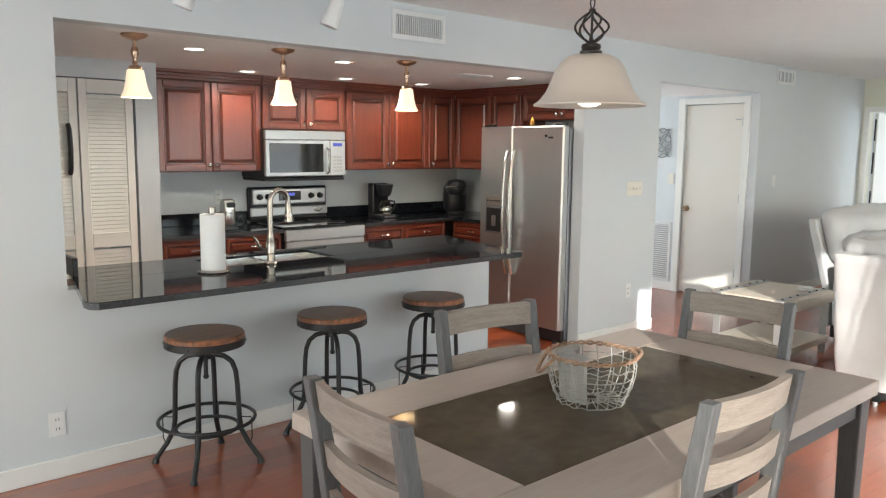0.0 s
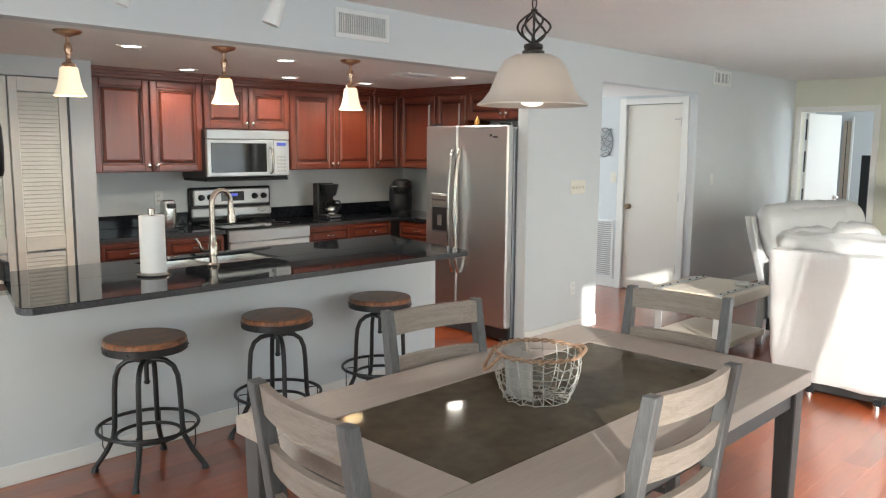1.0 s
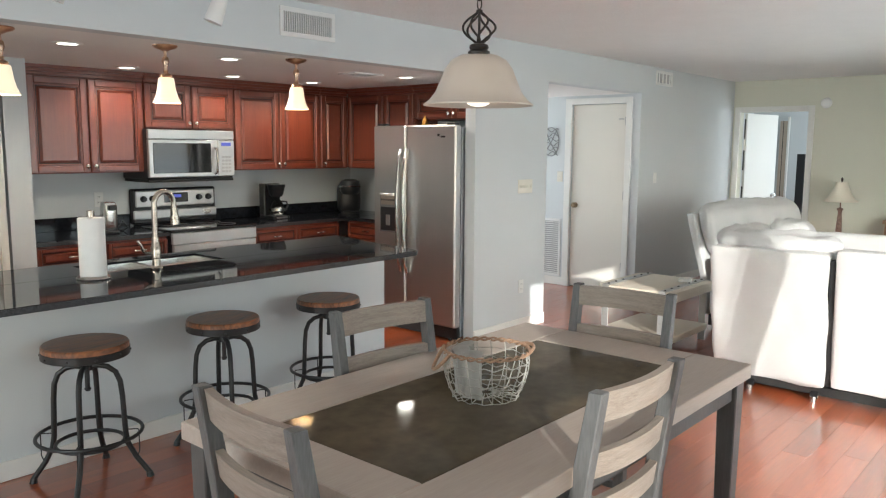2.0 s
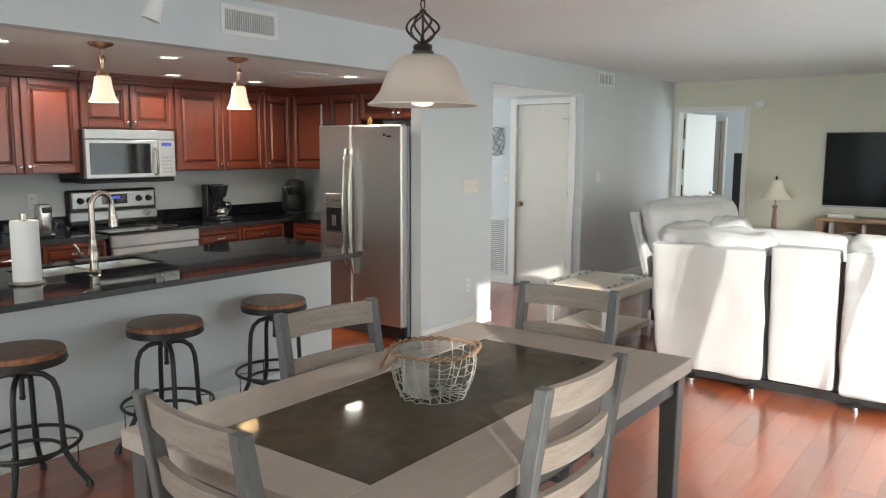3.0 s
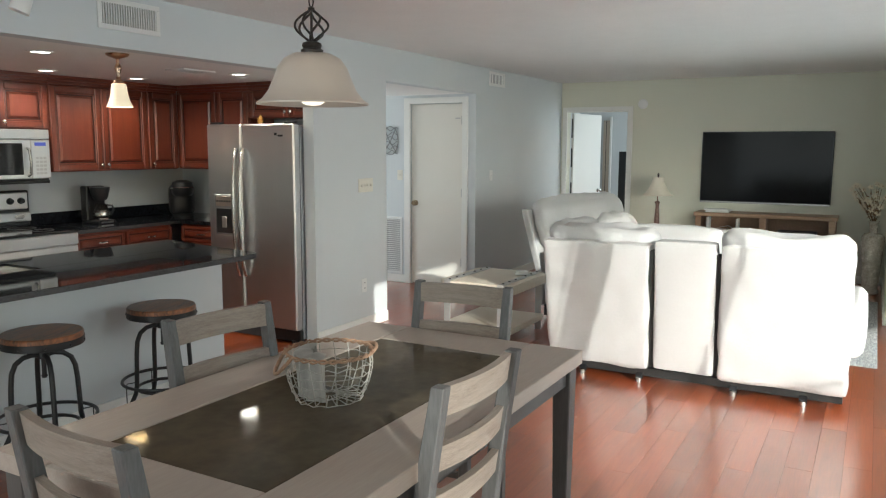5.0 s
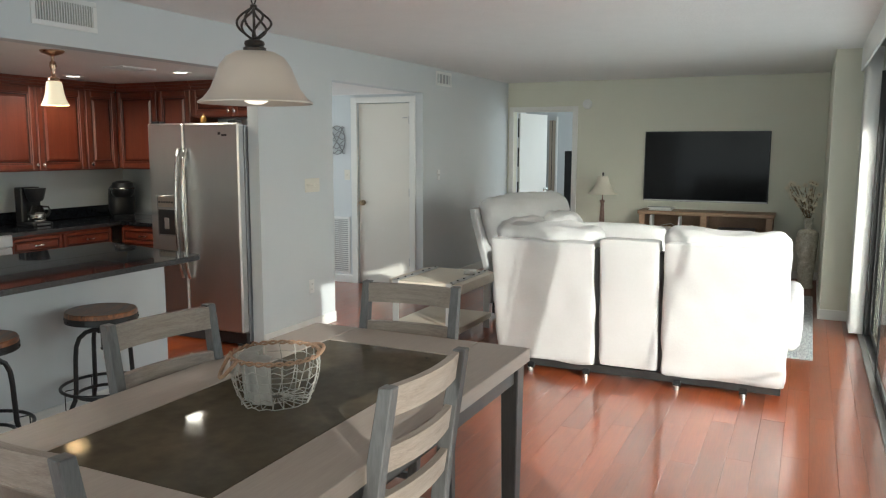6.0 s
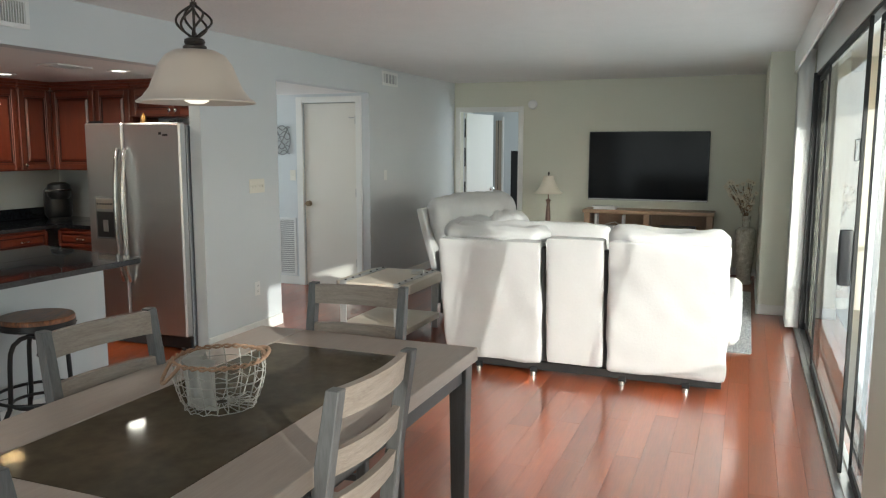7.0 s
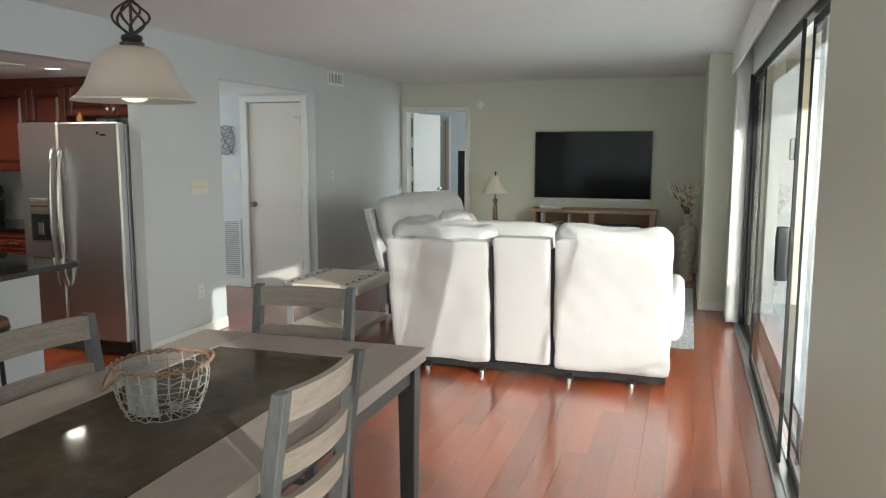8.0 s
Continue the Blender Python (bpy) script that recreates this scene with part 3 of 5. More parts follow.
part("control_panel", solid((0.022, 0.583, 1.055, RW - 0.022, 0.60, 1.190), bevel=0.008), STEEL, g)
part("lower_band", solid((0.0, 0.583, 0.955, RW, 0.598, 1.030), bevel=0.008), STEEL, g)
part("display", solid((0.27, 0.580, 1.085, 0.49, 0.587, 1.165), bevel=0.002), BLACKGLASS, g, "dark display window")
part("clock", solid((0.345, 0.578, 1.125, 0.425, 0.582, 1.150)), DISPLAY, g, "blue clock digits")
bm = bmesh.new()
lathe(bm, [(0, 0.0), (0.026, 0.0), (0.026, 0.014), (0.020, 0.022), (0.018, 0.036), (0, 0.038)], seg=20)
bmesh.ops.rotate(bm, verts=bm.verts, matrix=Matrix.Rotation(radians(90), 3, "X"))
k0 = part("knob", bm, BLACKPL, g, "black control knob")
k0.location = (0.085, 0.583, 1.122)
for kx in (0.165, 0.59, 0.68):
    k1 = new("knob", k0.data)
    k1.parent = g
    k1.location = (kx, 0.583, 1.122)
    tagged(k1, "black control knob")
bm = bmesh.new()
lathe(bm, [(0, 0), (0.042, 0), (0.040, 0.004), (0, 0.005)], seg=24)
for v in bm.verts:
    v.co = Vector((v.co.x, -v.co.z, v.co.y * 0.5))
bd = part("badge", bm, STEEL_H, g, "plain oval badge")
bd.location = (RW - 0.10, 0.583, 0.993)

# refrigerator, front towards -x
FX, FY0, FY1, FH = 4.647, 3.885, 4.800, 1.735
t = thing("refrigerator", pose(FX, FY1, 0, 0, 0, -90), "stainless steel side-by-side refrigerator with an ice dispenser", "refrigerator")
FW = FY1 - FY0
part("body", solid((0.004, 0.085, 0.03, FW - 0.004, 0.82, FH - 0.015), bevel=0.006), surface("grey_cabinet_steel", (0.30, 0.31, 0.33), (0.24, 0.25, 0.27), 0.4, 0.6, scale=6, fine=90), t, "grey painted steel case")
part("grille", solid((0.01, 0.05, 0.012, FW - 0.01, 0.10, 0.105), bevel=0.004), BLACKPL, t, "dark toe grille")
XS = 0.375
ld = part("freezer_door", solid((0.0, 0.0, 0.115, XS - 0.003, 0.075, FH), bevel=0.012), STEEL, t)
rd = part("fridge_door", solid((XS + 0.003, 0.0, 0.115, FW, 0.075, FH), bevel=0.012), STEEL, t)
for dd, hx in ((ld, XS - 0.034), (rd, XS + 0.034)):
    bm = bmesh.new()
    pts = []
    for k in range(15):
        u = k / 14
        pts.append((hx, -0.012 - 0.055 * math.sin(math.pi * u) ** 0.55, 0.52 + u * 1.02))
    tube(bm, pts, 0.016, 10)
    part("handle", bm, STEEL_H, dd, "long bowed handle")
dp = part("dispenser", solid((0.075, -0.004, 0.84, 0.285, 0.006, 1.17), bevel=0.004), surface("grey_dispenser", (0.30, 0.30, 0.30), None, 0.35, 0.6), ld, "grey ice and water dispenser")
part("recess", solid((0.092, -0.008, 0.855, 0.268, -0.0035, 1.055), bevel=0.002), BLACKPL, dp, "dark recess")
part("button_panel", solid((0.092, -0.009, 1.075, 0.268, -0.0035, 1.155), bevel=0.002), surface("dispenser_panel", (0.42, 0.36, 0.31), None, 0.3, 0.7), dp)
bm = bmesh.new()
for k in range(6):
    box(bm, 0.10 + k * 0.027, -0.011, 1.108, 0.117 + k * 0.027, -0.008, 1.122)
part("button", bm, BLACKPL, dp)
part("paddle", solid((0.155, -0.012, 0.90, 0.205, -0.0075, 0.99), bevel=0.002), ALU_L, dp)
bm = bmesh.new()
box(bm, FW - 0.19, -0.0025, FH - 0.090, FW - 0.165, 0.0015, FH - 0.070, 0.001)
box(bm, FW - 0.155, -0.0025, FH - 0.100, FW - 0.105, 0.0015, FH - 0.085, 0.001)
part("badge", bm, BLACKPL, rd, "small dark badge marks")
bm = bmesh.new()
box(bm, 0.03, 0.02, FH, 0.11, 0.09, FH + 0.018, 0.004)
box(bm, FW - 0.11, 0.02, FH, FW - 0.03, 0.09, FH + 0.018, 0.004)
part("hinge_cover", bm, BLACKPL, t)
bm = bmesh.new()
rod(bm, (0.10, 0.07, 0.0), (0.10, 0.07, 0.02), 0.018)
part("foot", bm, BLACKPL, t)
bm = bmesh.new()
rod(bm, (FW - 0.08, 0.05, 0.0), (FW - 0.08, 0.05, 0.02), 0.018)
part("foot", bm, BLACKPL, t)
bm = bmesh.new()
lathe(bm, [(0, 0), (0.022, 0), (0.026, 0.02), (0.02, 0.05), (0.008, 0.065), (0.008, 0.075), (0, 0.08)], seg=14)
jar = thing("small_bottle", pose(4.78, 4.33, FH), "small amber bottle on top of the refrigerator", "bottle")
part("glass", bm, surface("amber_glass", (0.28, 0.13, 0.03), None, 0.15), jar)

# bar counter with sink
t = thing("bar_counter", pose(0, 0, 0), "polished black granite bar counter with a sink, over the half wall", "countertop")
SX0, SX1, SY0, SY1 = 1.78, 2.50, 3.80, 4.12
bm = bmesh.new()
prism(bm, [(0.964, 3.36), (0.950, 3.29), (0.957, 3.247), (0.985, 3.222), (3.49, 3.235), (3.53, 3.26), (3.55, 3.30), (3.635, SY0), (1.056, SY0)], 0.888, 0.918, 0.004)
prism(bm, [(1.056, SY0), (SX0, SY0), (SX0, SY1), (1.125, SY1)], 0.888, 0.918)
prism(bm, [(SX1, SY0), (3.635, SY0), (3.70, SY1), (SX1, SY1)], 0.888, 0.918)
prism(bm, [(1.125, SY1), (3.70, SY1), (3.725, 4.24), (1.15, 4.24)], 0.888, 0.918)
part("slab", bm, GRANITE, t, "", False)
em = bmesh.new()
prism(em, [(0.961, 3.36), (0.947, 3.29), (0.954, 3.244), (0.984, 3.218), (3.492, 3.231), (3.534, 3.257), (3.554, 3.30), (3.545, 3.31), (3.48, 3.30), (1.0, 3.29), (0.975, 3.34), (0.970, 3.36)], 0.8895, 0.915)
part("edge", em, GRANITE_EDGE, t, "honed speckled front edge")
part("end_splash", solid((1.09, 3.93, 0.918, 1.115, 4.23, 1.01), bevel=0.003), GRANITE_EDGE, t)
sk = bmesh.new()
for x0, x1 in ((SX0 + 0.005, 2.10), (2.13, SX1 - 0.005)):
    y0, y1, zb = SY0 + 0.005, SY1 - 0.005, 0.70
    v = [sk.verts.new(p) for p in ((x0, y0, 0.906), (x1, y0, 0.906), (x1, y1, 0.906), (x0, y1, 0.906), (x0 + .02, y0 + .02, zb), (x1 - .02, y0 + .02, zb), (x1 - .02, y1 - .02, zb), (x0 + .02, y1 - .02, zb))]
    for f in ((0, 1, 5, 4), (1, 2, 6, 5), (2, 3, 7, 6), (3, 0, 4, 7), (4, 5, 6, 7)):
        sk.faces.new([v[i] for i in f])
box(sk, 2.10, SY0 + 0.005, 0.86, 2.13, SY1 - 0.005, 0.906)
bmesh.ops.solidify(sk, geom=sk.faces[:], thickness=0.0012)
part("sink_basin", sk, STEEL_H, t, "double stainless steel sink")
bm = solid((1.04, 3.92, 0.10, 3.60, 4.20, 0.868), bevel=0.003)
lower = thing("island_cabinet", pose(0, 0, 0), "cherry base cabinets under the bar counter", "cabinet")
part("body", bm, CHERRY, lower)
part("toe_kick", solid((1.04, 3.92, 0.0, 3.60, 4.14, 0.10)), MATBLACK, lower)

# faucet
t = thing("faucet", pose(2.045, 3.735, 0.918), "tall brushed nickel gooseneck faucet with a side lever", "faucet")
bm = bmesh.new()
lathe(bm, [(0, 0), (0.032, 0), (0.034, 0.008), (0.022, 0.018), (0.021, 0.055), (0.026, 0.06), (0.026, 0.115), (0.021, 0.125), (0.018, 0.17), (0.0, 0.17)], seg=20)
part("base", bm, CHROME, t)
bm = bmesh.new()
pts = [(0, 0, 0.16), (0, 0, 0.30)]
for k in range(13):
    a = math.pi * k / 12
    pts.append((0.062 - 0.062 * math.cos(a), 0.012 - 0.012 * math.cos(a), 0.335 + 0.065 * math.sin(a)))
pts.append((0.124, 0.024, 0.31))
tube(bm, pts, 0.0145, 12)
part("spout", bm, CHROME, t)
bm = bmesh.new()
rod(bm, (0.124, 0.024, 0.315), (0.130, 0.025, 0.225), 0.016, 0.026, 16)
part("spray_head", bm, CHROME, t)
bm = bmesh.new()
tube(bm, [(-0.02, 0, 0.085), (-0.055, -0.005, 0.088), (-0.075, -0.01, 0.10), (-0.085, -0.012, 0.13), (-0.105, -0.012, 0.155)], 0.008, 8)
part("lever", bm, CHROME, t)

# paper towel
t = thing("paper_towel_holder", pose(1.685, 3.67, 0.918), "steel paper towel holder with a full white roll", "towel holder")
bm = bmesh.new()
lathe(bm, [(0, 0), (0.078, 0), (0.080, 0.006), (0.074, 0.014), (0.0, 0.015)], seg=32)
part("base", bm, STEEL_H, t)
bm = bmesh.new()
lathe(bm, [(0.02, 0.018), (0.060, 0.016), (0.061, 0.02), (0.0605, 0.292), (0.058, 0.296), (0.02, 0.294)], seg=36)
part("roll", bm, PAPER, t, "white paper towel roll")
bm = bmesh.new()
rod(bm, (0, 0, 0.01), (0, 0, 0.30), 0.008)
lathe(bm, [(0.008, 0.297), (0.017, 0.299), (0.017, 0.328), (0.0, 0.331)], seg=16)
part("post", bm, CHROME, t)

# drip coffee maker
t = thing("coffee_maker", pose(4.32, 5.76, 0.905), "black drip coffee maker with a glass carafe", "coffee maker")
bm = solid((-0.09, -0.11, 0, 0.09, 0.11, 0.028), (-0.09, 0.025, 0.028, 0.09, 0.11, 0.315), bevel=0.008)
part("body", bm, BLACKPL, t)
bm = bmesh.new()
lathe(bm, [(0, 0.2), (0.05, 0.2), (0.062, 0.22), (0.082, 0.30), (0.082, 0.308), (0, 0.31)], (0, -0.03, 0), 20)
part("brew_basket", bm, BLACKPL, t)
bm = bmesh.new()
lathe(bm, [(0.04, 0.03), (0.066, 0.05), (0.070, 0.085), (0.05, 0.145), (0.044, 0.165)], (0, -0.035, 0), 22)
cf = part("carafe", bm, JARGLASS, t, "glass carafe with steel band")
bm = bmesh.new()
lathe(bm, [(0.071, 0.07), (0.0725, 0.072), (0.0725, 0.095), (0.071, 0.097)], (0, -0.035, 0), 22)
part("band", bm, STEEL_H, cf)
bm = bmesh.new()
tube(bm, [(0.045, -0.035, 0.155), (0.09, -0.06, 0.15), (0.10, -0.065, 0.11), (0.075, -0.05, 0.065)], 0.009, 8)
part("handle", bm, BLACKPL, cf)
bm = bmesh.new()
box(bm, -0.06, -0.114, 0.006, 0.06, -0.108, 0.022, 0.002)
part("trim", bm, ALU_L, t)

# pod coffee machine
t = thing("pod_coffee_machine", pose(5.20, 5.72, 0.905, 0, 0, -35), "black pod coffee machine with a silver handle", "coffee maker")
bm = bmesh.new()
cushion(bm, -0.105, -0.05, 0.0, 0.105, 0.15, 0.30, 0.05, 0.01, 6)
part("body", bm, BLACKPL, t)
bm = bmesh.new()
lathe(bm, [(0, 0.19), (0.075, 0.19), (0.098, 0.22), (0.102, 0.27), (0.09, 0.32), (0.05, 0.338), (0, 0.34)], (0, -0.06, 0), 24)
part("brew_head", bm, BLACKPL, t)
bm = bmesh.new()
tube(bm, [(-0.10, -0.05, 0.262), (-0.085, -0.12, 0.268), (0, -0.165, 0.27), (0.085, -0.12, 0.268), (0.10, -0.05, 0.262)], 0.010, 8)
part("handle", bm, STEEL_H, t)
bm = bmesh.new()
lathe(bm, [(0, 0), (0.088, 0), (0.09, 0.018), (0.08, 0.024), (0, 0.024)], (0, -0.075, 0), 22)
part("drip_tray", bm, MATBLACK, t)

# can opener style appliance
t = thing("electric_can_opener", pose(2.70, 5.60, 0.905), "chrome and black upright can opener on the counter", "can opener")
bm = bmesh.new()
cushion(bm, -0.05, -0.045, 0.0, 0.05, 0.045, 0.235, 0.02, 0.004, 4)
part("body", bm, STEEL_H, t)
bm = bmesh.new()
box(bm, -0.058, -0.05, 0.0, 0.058, 0.05, 0.022, 0.006)
box(bm, -0.03, -0.07, 0.175, 0.035, -0.04, 0.215, 0.006)
part("cutter", bm, BLACKPL, t)
bm = bmesh.new()
tube(bm, [(0.055, 0.02, 0.02), (0.10, 0.03, 0.06), (0.13, 0.06, 0.09), (0.17, 0.05, 0.03), (0.16, 0.10, 0.006), (0.12, 0.16, 0.006), (0.14, 0.30, 0.02), (0.14, 0.36, 0.10), (0.13, 0.395, 0.19)], 0.004, 6)
part("cord", bm, MATBLACK, t)


# ---- pantry ----
def louver_panel(m, w, z0, z1, group):
    t = thing("louver_door", m, "cream painted louvered bifold door panel", "door", group)
    st = 0.052
    bm = solid((0, 0, z0, st, 0.03, z1), (w - st, 0, z0, w, 0.03, z1), (st, 0, z0, w - st, 0.03, z0 + 0.10), (st, 0, z1 - 0.09, w - st, 0.03, z1), (st, 0, 0.86, w - st, 0.03, 0.96), bevel=0.003)
    part("frame", bm, LOUVER, t)
    sm = bmesh.new()
    sw = w - 2 * st
    v = [sm.verts.new(p) for p in ((0, 0.006, 0), (sw, 0.006, 0), (sw, 0.020, 0.030), (0, 0.020, 0.030), (0, 0.010, -0.002), (sw, 0.010, -0.002), (sw, 0.024, 0.027), (0, 0.024, 0.027))]
    for f in ((0, 1, 2, 3), (7, 6, 5, 4), (0, 4, 5, 1), (3, 2, 6, 7), (0, 3, 7, 4), (1, 5, 6, 2)):
        sm.faces.new([v[i] for i in f])
    slat = None
    for za, zb in ((z0 + 0.10, 0.86), (0.96, z1 - 0.09)):
        z = za
        while z < zb - 0.02:
            if slat is None:
                slat = part("slat", sm, LOUVER, t)
                o = slat
            else:
                o = new("slat", slat.data)
                o.parent = t
            o.location = (st, 0, z)
            z += 0.027
    return t


louver_panel(pose(1.225, 5.405, 0), 0.350, 0.015, 1.978, "pantry bifold doors")
louver_panel(pose(1.585, 5.405, 0), 0.350, 0.015, 1.978, "pantry bifold doors")
t = thing("door_handle", pose(1.515, 5.403, 1.52), "black bow pull on the louvered door", "handle")
bm = bmesh.new()
tube(bm, [(0, 0.002, -0.16), (0, -0.02, -0.13), (0, -0.035, 0), (0, -0.02, 0.13), (0, 0.002, 0.16)], 0.016, 8)
part("bow", bm, BLACKPL, t)


# ---- stools ----
def stool(m):
    t = thing("bar_stool", m, "round stained wood stool on a black steel frame with foot rings", "stool", "stools along the bar")
    bm = bmesh.new()
    lathe(bm, [(0, 0.625), (0.183, 0.625), (0.188, 0.631), (0.188, 0.652), (0.182, 0.660), (0, 0.661)], seg=48)
    part("seat", bm, SEATWOOD, t)
    bm = bmesh.new()
    lathe(bm, [(0.10, 0.598), (0.187, 0.598), (0.1905, 0.601), (0.1905, 0.632), (0.188, 0.634), (0.188, 0.624), (0.10, 0.623)], seg=48)
    sb = part("seat_band", bm, BLACKMETAL, t, "black steel band")
    for k in range(10):
        a = k * math.tau / 10
        bm = bmesh.new()
        rod(bm, (0.190 * math.cos(a), 0.190 * math.sin(a), 0.615), (0.195 * math.cos(a), 0.195 * math.sin(a), 0.615), 0.006, 0.004, 8)
        part("rivet", bm, BLACKMETAL, sb)
    bm = bmesh.new()
    rod(bm, (0, 0, 0.43), (0, 0, 0.624), 0.011, None, 12)
    lathe(bm, [(0.013, 0.435), (0.016, 0.44), (0.013, 0.445)], seg=12)
    part("screw", bm, BLACKMETAL, t)
    bm = bmesh.new()
    lathe(bm, [(0, 0.53), (0.028, 0.53), (0.028, 0.565), (0.018, 0.582), (0.10, 0.600), (0.10, 0.606), (0, 0.606)], seg=16)
    part("hub", bm, BLACKMETAL, t)
    for k in range(4):
        a = radians(45 + 90 * k)
        prof = [(0.02, 0.545), (0.05, 0.55), (0.09, 0.542), (0.125, 0.515), (0.143, 0.47), (0.150, 0.40), (0.157, 0.22), (0.165, 0.17), (0.20, 0.10), (0.262, 0.012)]
        bm = bmesh.new()
        tube(bm, [(r * math.cos(a), r * math.sin(a), z) for r, z in prof], 0.0125, 10)
        lg = part("leg", bm, BLACKMETAL, t)
        bm = bmesh.new()
        rod(bm, (0.258 * math.cos(a), 0.258 * math.sin(a), 0.0), (0.255 * math.cos(a), 0.255 * math.sin(a), 0.022), 0.018, 0.015, 10)
        part("foot_cap", bm, BLACKPL, lg)
        bm = bmesh.new()
        tube(bm, [(0.155 * math.cos(a), 0.155 * math.sin(a), 0.235), (0.212 * math.cos(a), 0.212 * math.sin(a), 0.235), (0.216 * math.cos(a), 0.216 * math.sin(a), 0.225), (0.216 * math.cos(a), 0.216 * math.sin(a), 0.13), (0.205 * math.cos(a), 0.205 * math.sin(a), 0.10)], 0.003, 5)
        part("bracket", bm, BLACKMETAL, t)
    bm = bmesh.new()
    tube(bm, ring(0.228, 0.228, 48), 0.009, 8, True)
    part("foot_ring", bm, BLACKMETAL, t)
    bm = bmesh.new()
    tube(bm, ring(0.148, 0.185, 40), 0.009, 8, True)
    part("inner_ring", bm, BLACKMETAL, t)
    return t


s0 = stool(pose(1.55, 3.495, 0, 0, 0, 6))
copy_thing(s0, pose(2.275, 3.49, 0, 0, 0, 24))
copy_thing(s0, pose(3.01, 3.50, 0, 0, 0, 24))

# ---- kitchen lights ----
def bar_pendant(m):
    t = thing("pendant_lamp", m, "small lit frosted glass pendant on a copper stem", "lamp", "pendants over the bar")
    bm = bmesh.new()
    lathe(bm, [(0, 0), (0.066, 0), (0.068, -0.006), (0.058, -0.016), (0.030, -0.026), (0.012, -0.034), (0, -0.034)], seg=28)
    part("canopy", bm, BRONZE, t)
    bm = bmesh.new()
    lathe(bm, [(0.009, -0.03), (0.009, -0.06), (0.017, -0.07), (0.020, -0.09), (0.013, -0.115), (0.010, -0.135), (0.016, -0.14), (0.012, -0.146), (0.014, -0.152), (0.030, -0.160), (0.033, -0.172), (0.024, -0.176), (0.031, -0.180), (0.033, -0.186), (0, -0.186)], seg=20)
    part("stem", bm, BRONZE, t)
    bm = bmesh.new()
    lathe(bm, [(0.031, -0.176), (0.041, -0.180), (0.045, -0.20), (0.050, -0.24), (0.060, -0.28), (0.077, -0.316), (0.075, -0.317), (0.057, -0.282), (0.047, -0.24), (0.042, -0.20), (0.038, -0.183)], seg=32)
    part("shade", bm, SHADE_ON, t, "lit flared frosted glass shade")
    return t


pd = bar_pendant(pose(1.47, 4.05, HK))
copy_thing(pd, pose(2.32, 4.05, HK))
copy_thing(pd, pose(3.21, 4.02, HK))


def can_light(m):
    t = thing("recessed_light", m, "round white recessed ceiling light, switched on", "ceiling light", "recessed lights")
    bm = bmesh.new()
    lathe(bm, [(0.052, -0.001), (0.056, -0.006), (0.078, -0.005), (0.081, 0.0), (0.052, 0.0)], seg=32)
    part("trim", bm, TRIM, t)
    bm = bmesh.new()
    lathe(bm, [(0, -0.0035), (0.053, -0.0035), (0.053, -0.001), (0, -0.001)], seg=28)
    part("lens", bm, CAN_ON, t, "glowing lens")
    return t


CANS = ((1.94, 4.40), (2.93, 4.34), (4.54, 4.32), (2.80, 5.42), (3.66, 5.38), (4.43, 5.34))
cl = can_light(pose(*CANS[0], HK))
for c in CANS[1:]:
    copy_thing(cl, pose(*c, HK))


def vent(m, w, h, slats, label, upright=True, duct=0.10):
    """A grille in the xz plane, face towards -y, from its lower left corner."""
    t = thing("air_vent", m, label, "vent")
    b_ = 0.028
    part("frame", solid((0, -0.010, 0, w, 0, b_), (0, -0.010, h - b_, w, 0, h), (0, -0.010, b_, b_, 0, h - b_), (w - b_, -0.010, b_, w, 0, h - b_), bevel=0.002), WPLATE, t)
    part("backing", solid((b_, -0.002, b_, w - b_, -0.0005, h - b_)), surface("duct_grey", (duct, duct, duct), None, 0.9), t)
    first = None
    for k in range(slats):
        if first is None:
            bm = bmesh.new()
            if upright:
                box(bm, -0.0035, -0.012, b_, 0.0035, -0.002, h - b_)
            else:
                box(bm, b_, -0.012, -0.004, w - b_, -0.002, 0.004)
            first = part("slat", bm, WPLATE, t)
            o = first
        else:
            o = new("slat", first.data)
            o.parent = t
        u = (k + 0.5) / slats
        o.location = (b_ + u * (w - 2 * b_), 0, 0) if upright else (0, 0, b_ + u * (h - 2 * b_))
    return t


vent(pose(2.90, YW, 2.205), 0.425, 0.172, 22, "white air supply grille high on the wall")
vent(pose(7.83, YW, 2.235), 0.40, 0.155, 4, "small white air grille on the living room wall", True, 0.45)
t = vent(pose(4.0, 4.52, HK, 90, 0, 0), 0.30, 0.20, 6, "white ceiling air grille in the kitchen", True, 0.4)


# ---- dining ----
TX0, TX1, TY0, TY1, TZ = 1.16, 2.93, 0.97, 2.01, 0.752
t = thing("dining_table", pose(0, 0, 0), "grey-washed wooden dining table with a dark stone inset", "table")
IX0, IX1, IY0, IY1 = 1.325, 2.692, 1.195, 1.785
for b in ((TX0, TY0, TX1, IY0 - 0.001), (TX0, IY1 + 0.001, TX1, TY1), (TX0, IY0, IX0 - 0.001, IY1), (IX1 + 0.001, IY0, TX1, IY1)):
    part("top_board", solid((b[0], b[1], TZ - 0.055, b[2], b[3], TZ), bevel=0.003), TABLEWOOD, t)
part("stone_inset", solid((IX0 + 0.002, IY0 + 0.002, TZ - 0.03, IX1 - 0.002, IY1 - 0.002, TZ - 0.0015), bevel=0.001), STONE, t, "dark polished stone inset")
